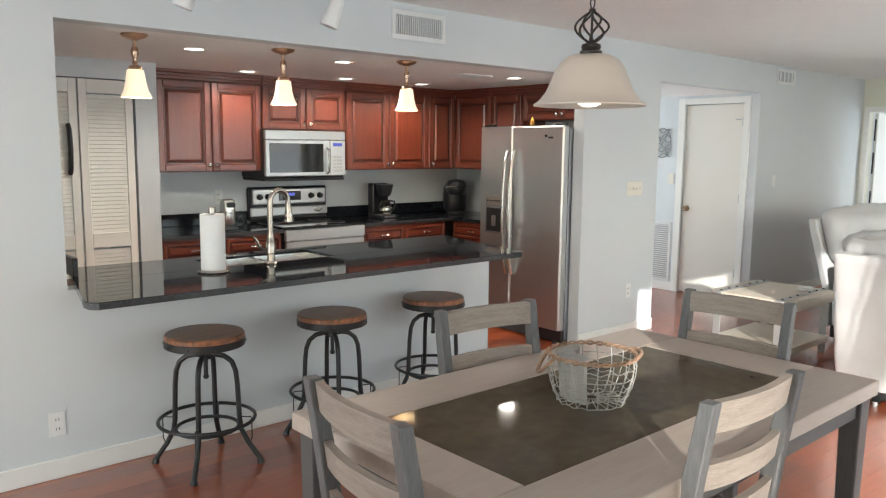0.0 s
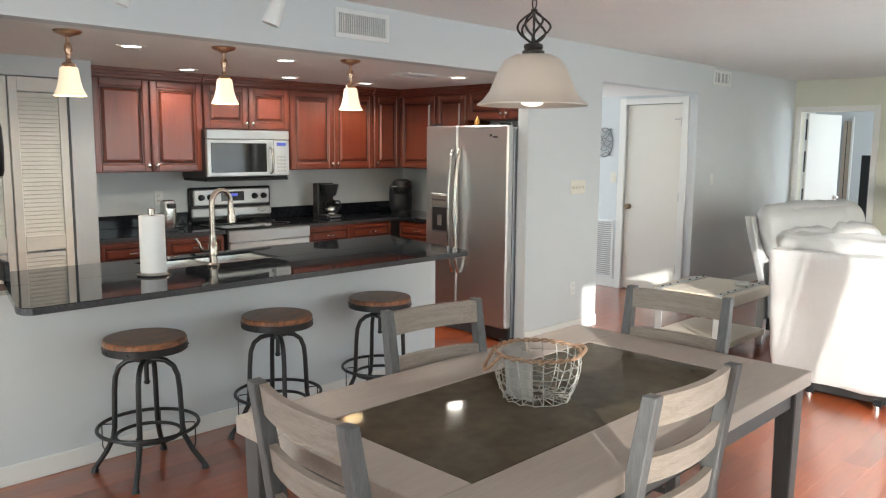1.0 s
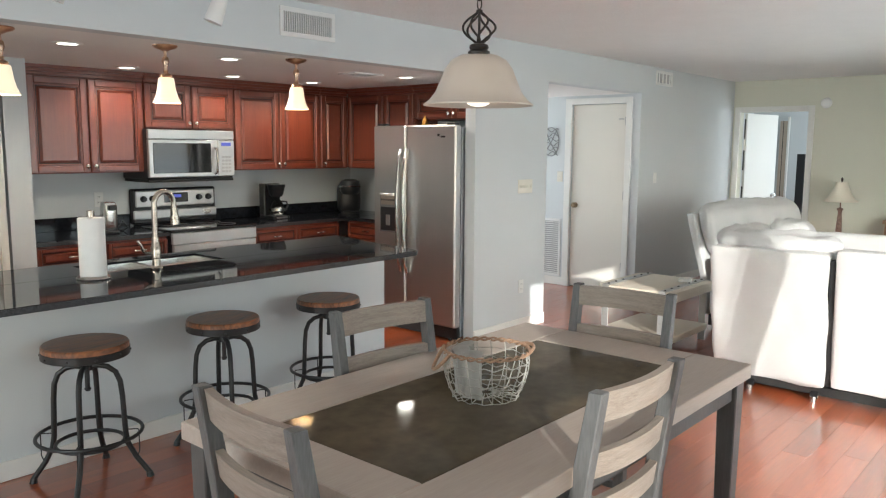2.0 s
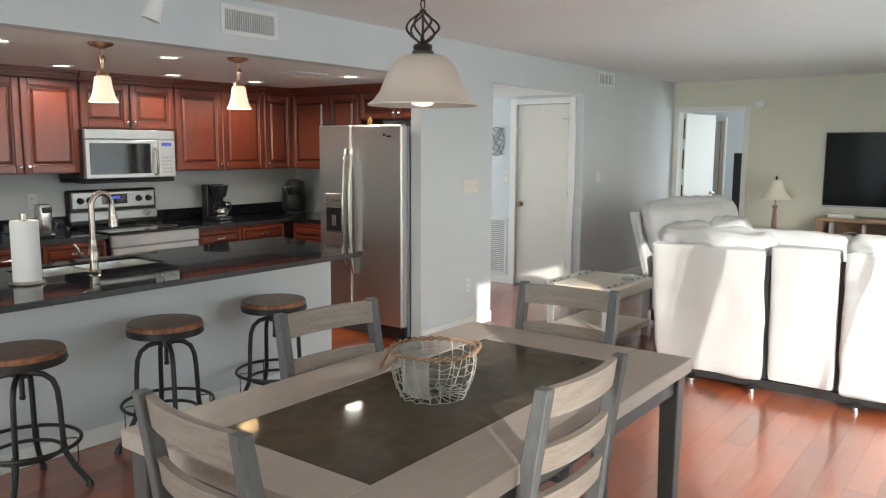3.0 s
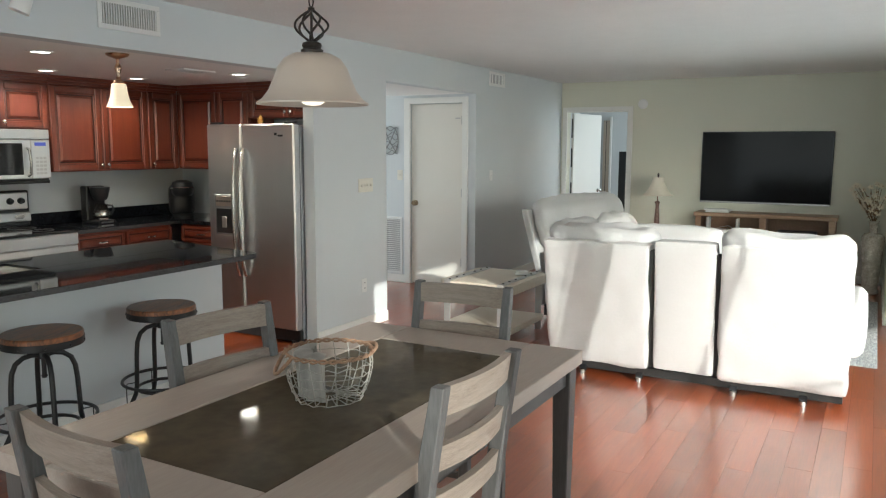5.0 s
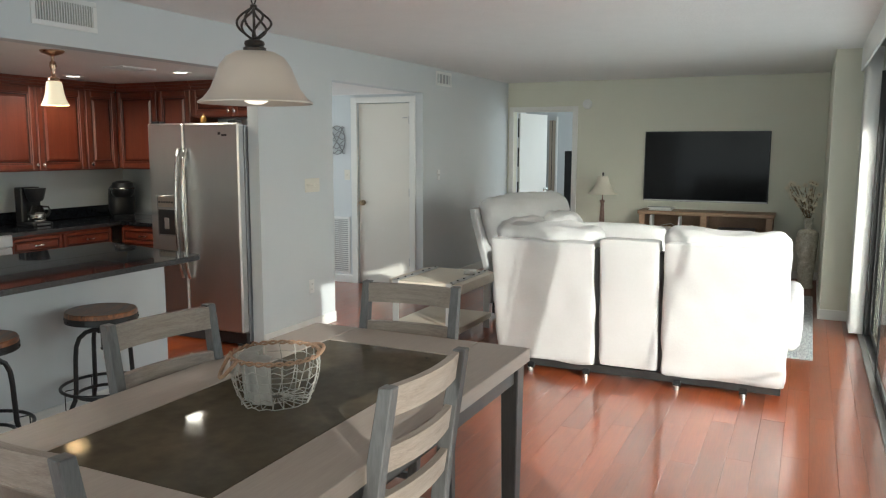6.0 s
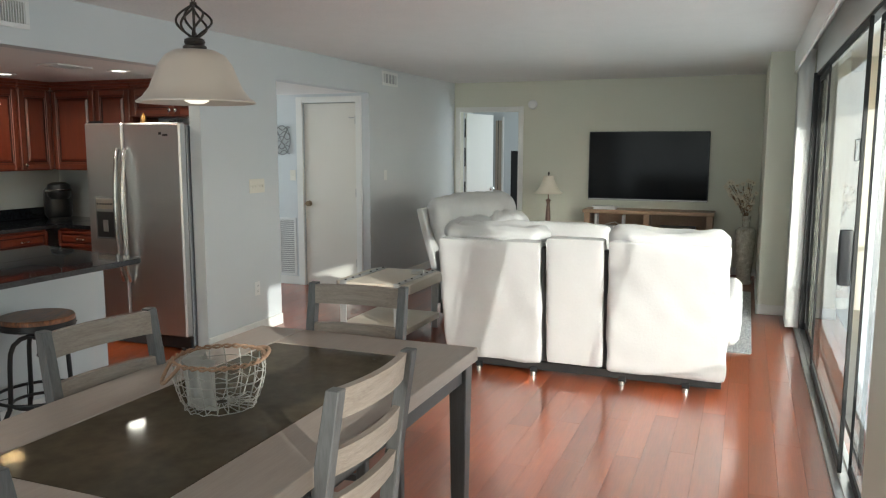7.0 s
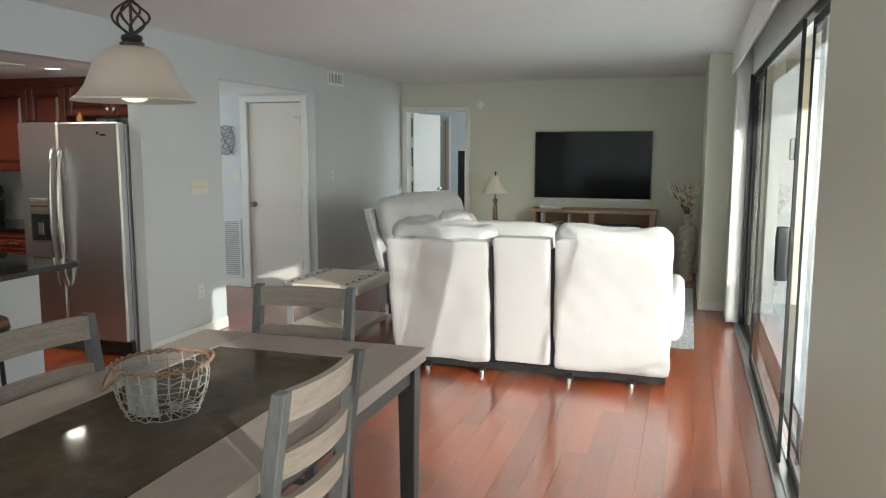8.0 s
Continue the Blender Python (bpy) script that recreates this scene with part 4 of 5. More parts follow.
part("apron", solid((TX0 + 0.05, TY0 + 0.035, TZ - 0.13, TX1 - 0.05, TY0 + 0.055, TZ - 0.056), (TX0 + 0.05, TY1 - 0.055, TZ - 0.13, TX1 - 0.05, TY1 - 0.035, TZ - 0.056), (TX0 + 0.035, TY0 + 0.055, TZ - 0.13, TX0 + 0.055, TY1 - 0.055, TZ - 0.056), (TX1 - 0.055, TY0 + 0.055, TZ - 0.13, TX1 - 0.035, TY1 - 0.055, TZ - 0.056)), LEGWOOD, t)
for cx_, cy_ in ((TX0 + 0.055, TY0 + 0.055), (TX1 - 0.055, TY0 + 0.055), (TX0 + 0.055, TY1 - 0.055), (TX1 - 0.055, TY1 - 0.055)):
    bm = bmesh.new()
    bar(bm, (cx_, cy_, 0), (cx_, cy_, TZ - 0.056), 0.075, 0.075, (1, 0, 0))
    for v in bm.verts:
        if v.co.z < 0.01:
            v.co.x = cx_ + (v.co.x - cx_) * 0.75
            v.co.y = cy_ + (v.co.y - cy_) * 0.75
    bmesh.ops.bevel(bm, geom=bm.edges[:], offset=0.004, segments=1, affect="EDGES")
    part("leg", bm, LEGWOOD, t)


def curved_slat(bm, w, z0, z1, y0, bow, thick, n=12, dip=0.0):
    """A bent board between the posts, bowed towards -y."""
    cols = []
    for k in range(n + 1):
        u = 2 * k / n - 1
        y = y0 - bow * (1 - u * u)
        zt = z1 - dip * u * u
        zb = z0
        lean = 0.15
        cols.append([bm.verts.new((u * w / 2, y - lean * (z - z0) + dy, z)) for dy, z in ((0, zb), (0, zt), (-thick, zt), (-thick, zb))])
    for a, b in zip(cols, cols[1:]):
        for i in range(4):
            bm.faces.new((a[i], a[(i + 1) % 4], b[(i + 1) % 4], b[i]))
    bm.faces.new(cols[0][::-1])
    bm.faces.new(cols[-1])


def dining_chair(m, label):
    t = thing("dining_chair", m, label, "chair", "chairs round the table")
    w = 0.212
    for s in (-1, 1):
        bm = bmesh.new()
        prof = [(0.02, 0.0), (0.030, 0.40), (0.024, 0.50), (-0.008, 0.74), (-0.045, 0.960)]
        prev = None
        rings_ = []
        for k, (y, z) in enumerate(prof):
            hw, hd = 0.019, 0.024 if 0 < k < 4 else 0.020
            rings_.append([bm.verts.new((s * w + dx, y + dy, z)) for dx, dy in ((-hw, -hd), (hw, -hd), (hw, hd), (-hw, hd))])
        for a, b in zip(rings_, rings_[1:]):
            for i in range(4):
                bm.faces.new((a[i], a[(i + 1) % 4], b[(i + 1) % 4], b[i]))
        bm.faces.new(rings_[0][::-1])
        bm.faces.new(rings_[-1])
        bmesh.ops.bevel(bm, geom=bm.edges[:], offset=0.003, segments=1, affect="EDGES")
        part("back_post", bm, CHAIRPOST, t)
        bm = bmesh.new()
        bar(bm, (s * (w - 0.005), 0.40, 0), (s * (w - 0.005), 0.40, 0.425), 0.04, 0.04, (1, 0, 0))
        bmesh.ops.bevel(bm, geom=bm.edges[:], offset=0.003, segments=1, affect="EDGES")
        part("front_leg", bm, CHAIRPOST, t)
    for z0, z1, y0, bow in ((0.870, 0.953, -0.010, 0.026), (0.712, 0.785, 0.012, 0.026), (0.575, 0.645, 0.026, 0.022)):
        bm = bmesh.new()
        curved_slat(bm, 2 * w - 0.03, z0, z1, y0, bow, 0.024)
        bmesh.ops.bevel(bm, geom=[e for e in bm.edges if e.calc_face_angle(0) > 1.0], offset=0.002, segments=1, affect="EDGES")
        part("back_slat", bm, CHAIRWOOD_X, t, "driftwood ladder slat")
    part("seat", solid((-0.225, 0.03, 0.43, 0.225, 0.46, 0.458), bevel=0.010), CHAIRWOOD_X, t)
    part("seat_rail", solid((-0.20, 0.06, 0.38, 0.20, 0.08, 0.429), (-0.20, 0.40, 0.38, 0.20, 0.42, 0.429), (-0.20, 0.08, 0.38, -0.18, 0.40, 0.429), (0.18, 0.08, 0.38, 0.20, 0.40, 0.429)), CHAIRPOST, t)
    part("stretcher", solid((-0.215, 0.05, 0.18, -0.195, 0.39, 0.21), (0.195, 0.05, 0.18, 0.215, 0.39, 0.21), (-0.195, 0.21, 0.182, 0.195, 0.23, 0.208)), CHAIRPOST, t)
    return t


CL = "weathered driftwood ladder-back dining chair tucked under the table"
ch = dining_chair(pose(1.878, 0.952, 0, 0, 0, -1.5), CL)
copy_thing(ch, pose(1.065, 1.475, 0, 0, 0, -95.1))
copy_thing(ch, pose(2.048, 2.028, 0, 0, 0, 172.3))
copy_thing(ch, pose(2.958, 1.55, 0, 0, 0, 94.0))

# wire basket
t = thing("wire_basket", pose(1.955, 1.490, TZ, 0, 0, -42), "whitewashed wire egg basket with jute rope rim and handles", "basket")
NB = 20


def brad(u):
    return 0.108 + 0.030 * math.sin(u * math.pi * 0.62) / math.sin(math.pi * 0.62)


for k in range(NB):
    bm = bmesh.new()
    a = k * math.tau / NB
    pts = [(0.02 * math.cos(a), 0.02 * math.sin(a), 0.012), (0.06 * math.cos(a), 0.06 * math.sin(a), 0.008), (0.105 * math.cos(a + 0.03), 0.105 * math.sin(a + 0.03), 0.004)]
    for j in range(1, 6):
        u = j / 5
        aa = a + 0.05 * math.sin(3 * u + k)
        pts.append((brad(u) * math.cos(aa), brad(u) * math.sin(aa), 0.004 + 0.150 * u))
    tube(bm, pts, 0.0018, 5)
    part("upright_wire", bm, WIRE, t)
bm = bmesh.new()
for j, u in enumerate((0.0, 0.2, 0.4, 0.6, 0.8)):
    tube(bm, [(x, y, z + 0.006 * math.sin(3 * k_ + j)) for k_, (x, y, z) in enumerate(ring(brad(u) + 0.001, 0.005 + 0.150 * u, 28))], 0.0016, 5, True)
tube(bm, ring(0.05, 0.008, 20), 0.0016, 5, True)
part("ring_wire", bm, WIRE, t)
bm = bmesh.new()
for ph in (0, math.pi):
    tube(bm, [((0.139 + 0.005 * math.cos(14 * a_ + ph)) * math.cos(a_), (0.139 + 0.005 * math.cos(14 * a_ + ph)) * math.sin(a_), 0.156 + 0.005 * math.sin(14 * a_ + ph)) for a_ in (k * math.tau / 120 for k in range(120))], 0.0037, 6, True)
part("rope_rim", bm, ROPE, t, "twisted jute rope rim")
for sgn in (-1, 1):
    bm = bmesh.new()
    pts = []
    for k in range(25):
        u = k / 24
        a_ = (math.pi if sgn < 0 else 0) + (u - 0.5) * 0.9
        r_ = 0.143 + (0.030 if sgn < 0 else 0.012) * math.sin(math.pi * u)
        dz = (-0.060 if sgn < 0 else 0.010) * math.sin(math.pi * u)
        pts.append((r_ * math.cos(a_), r_ * math.sin(a_), 0.156 + dz))
    tube(bm, pts, 0.006, 7)
    part("rope_handle", bm, ROPE, t, "looped jute handle")
fold = thing("folded_cloth", pose(1.955, 1.490, TZ), "crumpled grey-white cloth lying in the wire basket", "cloth")
bm = bmesh.new()
rows_ = []
for i in range(27):
    a_ = radians(60) + radians(150) * i / 26
    col_ = []
    for j in range(15):
        v_ = j / 14
        fold_ = noise.noise(Vector((i * 0.33, v_ * 2.2, 4.0)))
        r_ = 0.094 + 0.022 * v_ - 0.060 * max(0.0, v_ - 0.72) / 0.28 + 0.013 * fold_
        z_ = 0.014 + 0.150 * math.sin(v_ * 1.75) + 0.010 * noise.noise(Vector((i * 0.21, v_ * 3, 9.0))) * v_
        col_.append(bm.verts.new((r_ * math.cos(a_), r_ * math.sin(a_), z_)))
    rows_.append(col_)
for ca, cb_ in zip(rows_, rows_[1:]):
    for j in range(14):
        bm.faces.new((ca[j], ca[j + 1], cb_[j + 1], cb_[j]))
bmesh.ops.solidify(bm, geom=bm.faces[:], thickness=0.0025)
part("cloth", bm, PORCELAIN, fold)

# large pendant over the table
PX, PY = 1.905, 1.497
t = thing("pendant_lamp", pose(PX, PY, 0), "large alabaster glass bell pendant with a dark iron cage", "lamp")
bm = bmesh.new()
prof = [(0.030, 1.838), (0.060, 1.836), (0.085, 1.822), (0.105, 1.795), (0.118, 1.762), (0.132, 1.728), (0.152, 1.702), (0.169, 1.690)]
lathe(bm, prof + [(0.169, 1.686)] + [(r - 0.004, z - 0.004) for r, z in prof[::-1]], seg=48)
part("shade", bm, ALAB, t, "cream alabaster glass bell")
bm = bmesh.new()
lathe(bm, [(0, 1.832), (0.033, 1.832), (0.034, 1.848), (0.026, 1.853), (0.030, 1.860), (0.028, 1.868), (0.014, 1.874), (0, 1.876)], seg=24)
part("neck", bm, IRON, t, "dark bronzed neck")
for k in range(6):
    a0 = k * math.tau / 6
    bm = bmesh.new()
    tube(bm, [((0.006 + 0.044 * math.sin(math.pi * u)) * math.cos(a0 + 1.5 * (u - 0.5)), (0.006 + 0.044 * math.sin(math.pi * u)) * math.sin(a0 + 1.5 * (u - 0.5)), 1.872 + 0.092 * u) for u in (j / 14 for j in range(15))], 0.0036, 6)
    part("cage_bar", bm, IRON, t)
bm = bmesh.new()
rod(bm, (0, 0, 1.87), (0, 0, 1.975), 0.004)
lathe(bm, [(0, 1.962), (0.010, 1.964), (0.010, 1.972), (0, 1.976)], seg=12)
part("stem", bm, IRON, t)
z = 1.976
i = 0
while z < H - 0.03:
    bm = bmesh.new()
    c_, s_ = (1, 0) if i % 2 else (0, 1)
    tube(bm, [(0.008 * math.cos(a_) * c_, 0.008 * math.cos(a_) * s_, z + 0.014 + 0.017 * math.sin(a_)) for a_ in (j * math.tau / 14 for j in range(14))], 0.0022, 5, True)
    part("chain_link", bm, IRON, t)
    z += 0.026
    i += 1
bm = bmesh.new()
lathe(bm, [(0, H - 0.03), (0.03, H - 0.028), (0.062, H - 0.006), (0.064, H), (0, H)], seg=24)
part("canopy", bm, IRON, t)
bm = bmesh.new()
lathe(bm, [(0, 1.683), (0.020, 1.685), (0.034, 1.692), (0.036, 1.71), (0.026, 1.74), (0.014, 1.77), (0.014, 1.835), (0, 1.835)], seg=20)
part("bulb", bm, BULB_ON, t, "lit frosted bulb")

# track lights near the kitchen soffit
t = thing("track_light", pose(0, 0, 0), "white ceiling track with two cylinder spot heads", "lamp")
part("track", solid((1.15, 3.18, H - 0.02, 2.65, 3.215, H), bevel=0.003), WPLATE, t)
for x in (1.40, 2.12):
    bm = bmesh.new()
    rod(bm, (x, 3.20, H - 0.02), (x + 0.008, 3.20, H - 0.17), 0.012)
    rod(bm, (x + 0.018, 3.19, 2.275), (x - 0.028, 3.22, 2.125), 0.030, 0.043, 20)
    part("spot_head", bm, WPLATE, t)


# ---- living room ----
def lean(bm, z0, k):
    for v in bm.verts:
        v.co.x -= k * (v.co.z - z0)


BACK_LEAN = 0.22    # the outside back leans out towards its top
t = thing("recliner_sofa", pose(0, 0, 0), "white leather reclining loveseat with a centre console, seen from behind", "sofa")
for ya, yb, zt, sd in ((1.215, 1.895, 0.945, 1), (0.055, 0.775, 0.975, 2)):
    bm = bmesh.new()
    cushion(bm, 5.053, ya, 0.085, 5.208, yb, zt, 0.018, 0.003, 26, 0.012, sd * 5)
    lean(bm, 0.13, BACK_LEAN)
    for v in bm.verts:
        f = (v.co.z - 0.13) / 0.85
        v.co.y *= 1 + 0.022 * (1 - f)
        if sd == 1 and v.co.y > 1.5:
            v.co.y += 0.035 * f
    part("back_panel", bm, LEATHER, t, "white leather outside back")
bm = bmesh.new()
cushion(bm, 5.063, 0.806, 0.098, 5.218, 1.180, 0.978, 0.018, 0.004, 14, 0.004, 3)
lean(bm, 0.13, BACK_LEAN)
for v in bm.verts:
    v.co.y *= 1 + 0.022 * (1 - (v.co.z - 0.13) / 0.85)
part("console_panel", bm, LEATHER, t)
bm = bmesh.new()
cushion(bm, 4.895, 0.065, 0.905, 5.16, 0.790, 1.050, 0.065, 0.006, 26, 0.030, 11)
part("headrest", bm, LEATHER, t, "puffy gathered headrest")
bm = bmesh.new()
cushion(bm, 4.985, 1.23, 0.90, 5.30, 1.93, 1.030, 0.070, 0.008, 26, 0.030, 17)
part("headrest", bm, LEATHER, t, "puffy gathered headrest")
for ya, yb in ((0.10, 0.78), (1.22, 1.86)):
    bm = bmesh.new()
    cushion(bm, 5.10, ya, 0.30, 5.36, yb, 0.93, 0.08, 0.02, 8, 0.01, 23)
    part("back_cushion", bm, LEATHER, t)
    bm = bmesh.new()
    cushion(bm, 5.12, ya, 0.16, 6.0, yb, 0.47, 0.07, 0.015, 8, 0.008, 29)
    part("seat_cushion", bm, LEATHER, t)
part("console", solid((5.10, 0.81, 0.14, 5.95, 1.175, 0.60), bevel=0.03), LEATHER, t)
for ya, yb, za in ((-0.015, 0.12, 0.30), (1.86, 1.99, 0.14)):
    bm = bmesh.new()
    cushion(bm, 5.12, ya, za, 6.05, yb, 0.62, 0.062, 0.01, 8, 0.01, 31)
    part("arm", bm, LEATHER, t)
# solid black strips draw the shade in the gaps beside the console
for ya, yb in ((0.783, 0.803), (1.183, 1.210)):
    bm = solid((5.083, ya, 0.10, 5.16, yb, 0.91))
    lean(bm, 0.13, BACK_LEAN)
    for v in bm.verts:
        v.co.y *= 1 + 0.022 * (1 - (v.co.z - 0.13) / 0.85)
    part("gap_shade", bm, MATBLACK, t, "matte black strip put in for the shade between sections")
part("base_rail", solid((5.09, 0.075, 0.036, 5.15, 1.92, 0.088), (5.15, 0.08, 0.036, 5.9, 0.13, 0.12), (5.15, 1.83, 0.036, 5.9, 1.88, 0.12)), BLACKMETAL, t, "black steel base rail")
for y in (0.288, 0.693, 1.294, 1.688):
    bm = bmesh.new()
    bar(bm, (5.13, y, 0.07), (5.065, y, 0.024), 0.045, 0.024, (0, 1, 0))
    ft = part("foot", bm, BLACKPL, t)
    bm = bmesh.new()
    rod(bm, (5.06, y, 0.0), (5.06, y, 0.03), 0.021, 0.019, 12)
    part("glide", bm, STEEL_H, ft, "grey steel glide")
for y in (0.288, 1.688):
    bm = bmesh.new()
    rod(bm, (5.80, y, 0.0), (5.80, y, 0.06), 0.022, 0.02, 12)
    part("foot", bm, BLACKPL, t)

t = thing("recliner_sofa", pose(7.26, 2.47, 0, 0, 0, -9), "white leather reclining sofa with a tufted high back", "sofa")


def tilt(bm, k):
    for v in bm.verts:
        v.co.y += k * max(0.0, v.co.z - 0.40)


bm = bmesh.new()
cushion(bm, -0.70, -0.20, 0.62, 0.88, 0.02, 1.085, 0.105, 0.025, 22, 0.018, 7)
for v in bm.verts:
    for cx in (-0.3, 0.1, 0.5):
        v.co.z -= 0.012 * math.exp(-((v.co.x - cx) / 0.03) ** 2)
        if v.co.y < -0.1:
            v.co.y += 0.02 * math.exp(-((v.co.x - cx) / 0.035) ** 2)
tilt(bm, 0.30)
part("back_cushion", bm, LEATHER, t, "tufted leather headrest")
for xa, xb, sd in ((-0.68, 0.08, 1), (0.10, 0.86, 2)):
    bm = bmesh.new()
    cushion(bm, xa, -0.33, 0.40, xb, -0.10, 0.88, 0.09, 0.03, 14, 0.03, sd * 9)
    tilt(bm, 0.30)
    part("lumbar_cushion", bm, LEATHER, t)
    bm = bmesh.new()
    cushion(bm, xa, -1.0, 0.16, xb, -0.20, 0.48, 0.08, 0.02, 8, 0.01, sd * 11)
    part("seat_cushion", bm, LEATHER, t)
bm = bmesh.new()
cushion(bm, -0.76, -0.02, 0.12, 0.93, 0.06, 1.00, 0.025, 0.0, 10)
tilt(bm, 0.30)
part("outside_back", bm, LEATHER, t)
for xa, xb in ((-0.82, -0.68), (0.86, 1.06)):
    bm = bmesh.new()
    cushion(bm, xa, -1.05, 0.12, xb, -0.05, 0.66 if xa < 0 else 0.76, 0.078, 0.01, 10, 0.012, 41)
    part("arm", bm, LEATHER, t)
part("base_rail", solid((-0.7, -0.85, 0.03, 0.9, 0.0, 0.13)), BLACKMETAL, t)
for x in (-0.65, 0.85):
    for y in (-0.8, -0.05):
        bm = bmesh.new()
        rod(bm, (x, y, 0), (x, y, 0.05), 0.025)
        part("foot", bm, BLACKPL, t)

# side table with metal straps
t = thing("end_table", pose(0, 0, 0), "pale weathered wood end table with riveted metal straps", "table")
EX0, EX1, EY0, EY1, EZ = 5.36, 6.12, 2.37, 3.02, 0.50
bm = bmesh.new()
prism(bm, [(EX0, EY0 + 0.05), (EX0 + 0.05, EY0), (EX1 - 0.05, EY0), (EX1, EY0 + 0.05), (EX1, EY1 - 0.05), (EX1 - 0.05, EY1), (EX0 + 0.05, EY1), (EX0, EY1 - 0.05)], EZ - 0.075, EZ, 0.003)
part("top", bm, TRUNKWOOD, t)
part("shelf", solid((EX0 + 0.03, EY0 + 0.03, 0.10, EX1 - 0.03, EY1 - 0.03, 0.15), bevel=0.004), TRUNKWOOD, t)
for y in (EY0 + 0.09, EY1 - 0.09):
    bm = solid((EX0 - 0.006, y - 0.028, EZ + 0.0005, EX1 + 0.006, y + 0.028, EZ + 0.006))
    st_ = part("strap", bm, STRAP, t, "galvanised metal strap")
    for x in (EX0 + 0.04, EX0 + 0.16, EX0 + 0.28, EX1 - 0.28, EX1 - 0.16, EX1 - 0.04):
        bm = bmesh.new()
        lathe(bm, [(0, 0.014), (0.007, 0.012), (0.011, 0.006)], (x, y, EZ), 8)
        part("rivet", bm, MATBLACK, st_)
    for x in (EX0 - 0.008, EX1 + 0.002):
        lm = solid((x, y - 0.028, 0.0, x + 0.006, y + 0.028, EZ + 0.006), bevel=0.001)
        lg = part("leg", lm, STRAP, t)
        bm = bmesh.new()
        lathe(bm, [(0, 0.006), (0.008, 0.004), (0.011, 0.0)], seg=8)
        for v in bm.verts:
            v.co = Vector((x - v.co.z if x < EX0 else x + 0.006 + v.co.z, y + v.co.x, EZ - 0.05 + v.co.y))
        part("bolt", bm, MATBLACK, lg)
cs = thing("coaster_stack", pose(5.90, 2.52, EZ + 0.0062, 0, 0, 20), "stack of grey coasters on the end table", "coaster")
part("coaster", solid((-0.05, -0.05, 0, 0.05, 0.05, 0.028), bevel=0.004), PORCELAIN, cs)

# television
t = thing("television", pose(XT, 0, 0), "large flat black television on the wall, switched off", "television")
TV0, TV1, TZ0, TZ1 = 0.432, 1.905, 0.888, 1.757
part("case", solid((-0.045, TV0, TZ0, -0.012, TV1, TZ1), bevel=0.005), BLACKPL, t)
part("screen", solid((-0.0475, TV0 + 0.012, TZ0 + 0.026, -0.0455, TV1 - 0.012, TZ1 - 0.012)), DARKGLASS, t, "glossy dark screen")
part("chin", solid((-0.0485, TV0 + 0.004, TZ0 + 0.003, -0.0455, TV1 - 0.004, TZ0 + 0.018)), ALU_L, t, "thin silver lower trim")
part("bracket", solid((-0.0125, 0.9, 1.1, 0.0, 1.4, 1.5)), BLACKMETAL, t)

# media console
t = thing("media_console", pose(9.70, 0.35, 0), "rustic pine media console with open shelves", "console")
CW, CH, CD = 1.53, 0.79, 0.38
part("top", solid((-0.02, -0.02, CH - 0.045, CD, CW + 0.02, CH), bevel=0.006), STANDWOOD, t)
for y in (0.0, CW / 2 - 0.035, CW - 0.07):
    part("post", solid((0.0, y, 0.0, 0.07, y + 0.07, CH - 0.045), bevel=0.003), STANDWOOD, t)
    part("side", solid((0.07, y + 0.015, 0.06, CD - 0.01, y + 0.05, CH - 0.045)), STANDWOOD, t)
part("back", solid((CD - 0.01, 0.0, 0.06, CD, CW, CH - 0.046)), TRUNKDARK, t)
part("shelf", solid((0.005, 0.07, CH - 0.29, CD - 0.01, CW - 0.07, CH - 0.255), bevel=0.003), STANDWOOD, t)
part("bottom", solid((0.005, 0.07, 0.06, CD - 0.01, CW - 0.07, 0.10), bevel=0.003), STANDWOOD, t)
for y in (0.075, CW / 2 + 0.04):
    d = part("door", solid((0.004, y, 0.105, 0.024, y + CW / 2 - 0.12, CH - 0.295), bevel=0.004), STANDWOOD, t)
    bm = bmesh.new()
    lathe(bm, [(0, -0.03), (0.008, -0.025), (0.014, -0.012), (0.006, 0.0)], seg=10)
    for v in bm.verts:
        v.co = Vector((0.004 + v.co.z, y + 0.06 + v.co.x, 0.36 + v.co.y))
    part("knob", bm, BLACKMETAL, d)
SH = CH - 0.255
pl = thing("media_player", pose(9.80, 0.55, SH), "black media player on the console shelf", "player")
part("case", solid((0, 0, 0, 0.24, 0.42, 0.055), bevel=0.004), BLACKPL, pl)
part("front_trim", solid((-0.002, 0.02, 0.012, 0.002, 0.40, 0.02)), ALU_L, pl)
bk = thing("book", pose(9.78, 1.735, SH, 0, 0, 0), "white book standing on the console shelf", "book")
part("cover", solid((0, 0, 0, 0.16, 0.028, 0.19), bevel=0.002), PAPER, bk)
bk = thing("book", pose(9.78, 1.40, SH, 0, 0, 0), "white book standing on the console shelf", "book")
part("cover", solid((0, 0, 0, 0.16, 0.022, 0.18), bevel=0.002), PAPER, bk)
rt = thing("router_box", pose(9.80, 1.52, SH), "small white router lying on the shelf", "router")
part("case", solid((0, 0, 0, 0.14, 0.17, 0.045), bevel=0.006), WPLATE, rt)
bm = bmesh.new()
tube(bm, [(9.80, 1.70, SH + 0.02), (9.76, 1.62, SH + 0.07), (9.75, 1.50, SH + 0.10), (9.78, 1.42, SH + 0.05), (9.80, 1.25, SH + 0.08), (9.82, 1.12, SH + 0.006)], 0.004, 6)
cb = thing("cable", pose(0, 0, 0), "loose pale cable on the shelf", "cable")
part("cord", bm, PORCELAIN, cb)
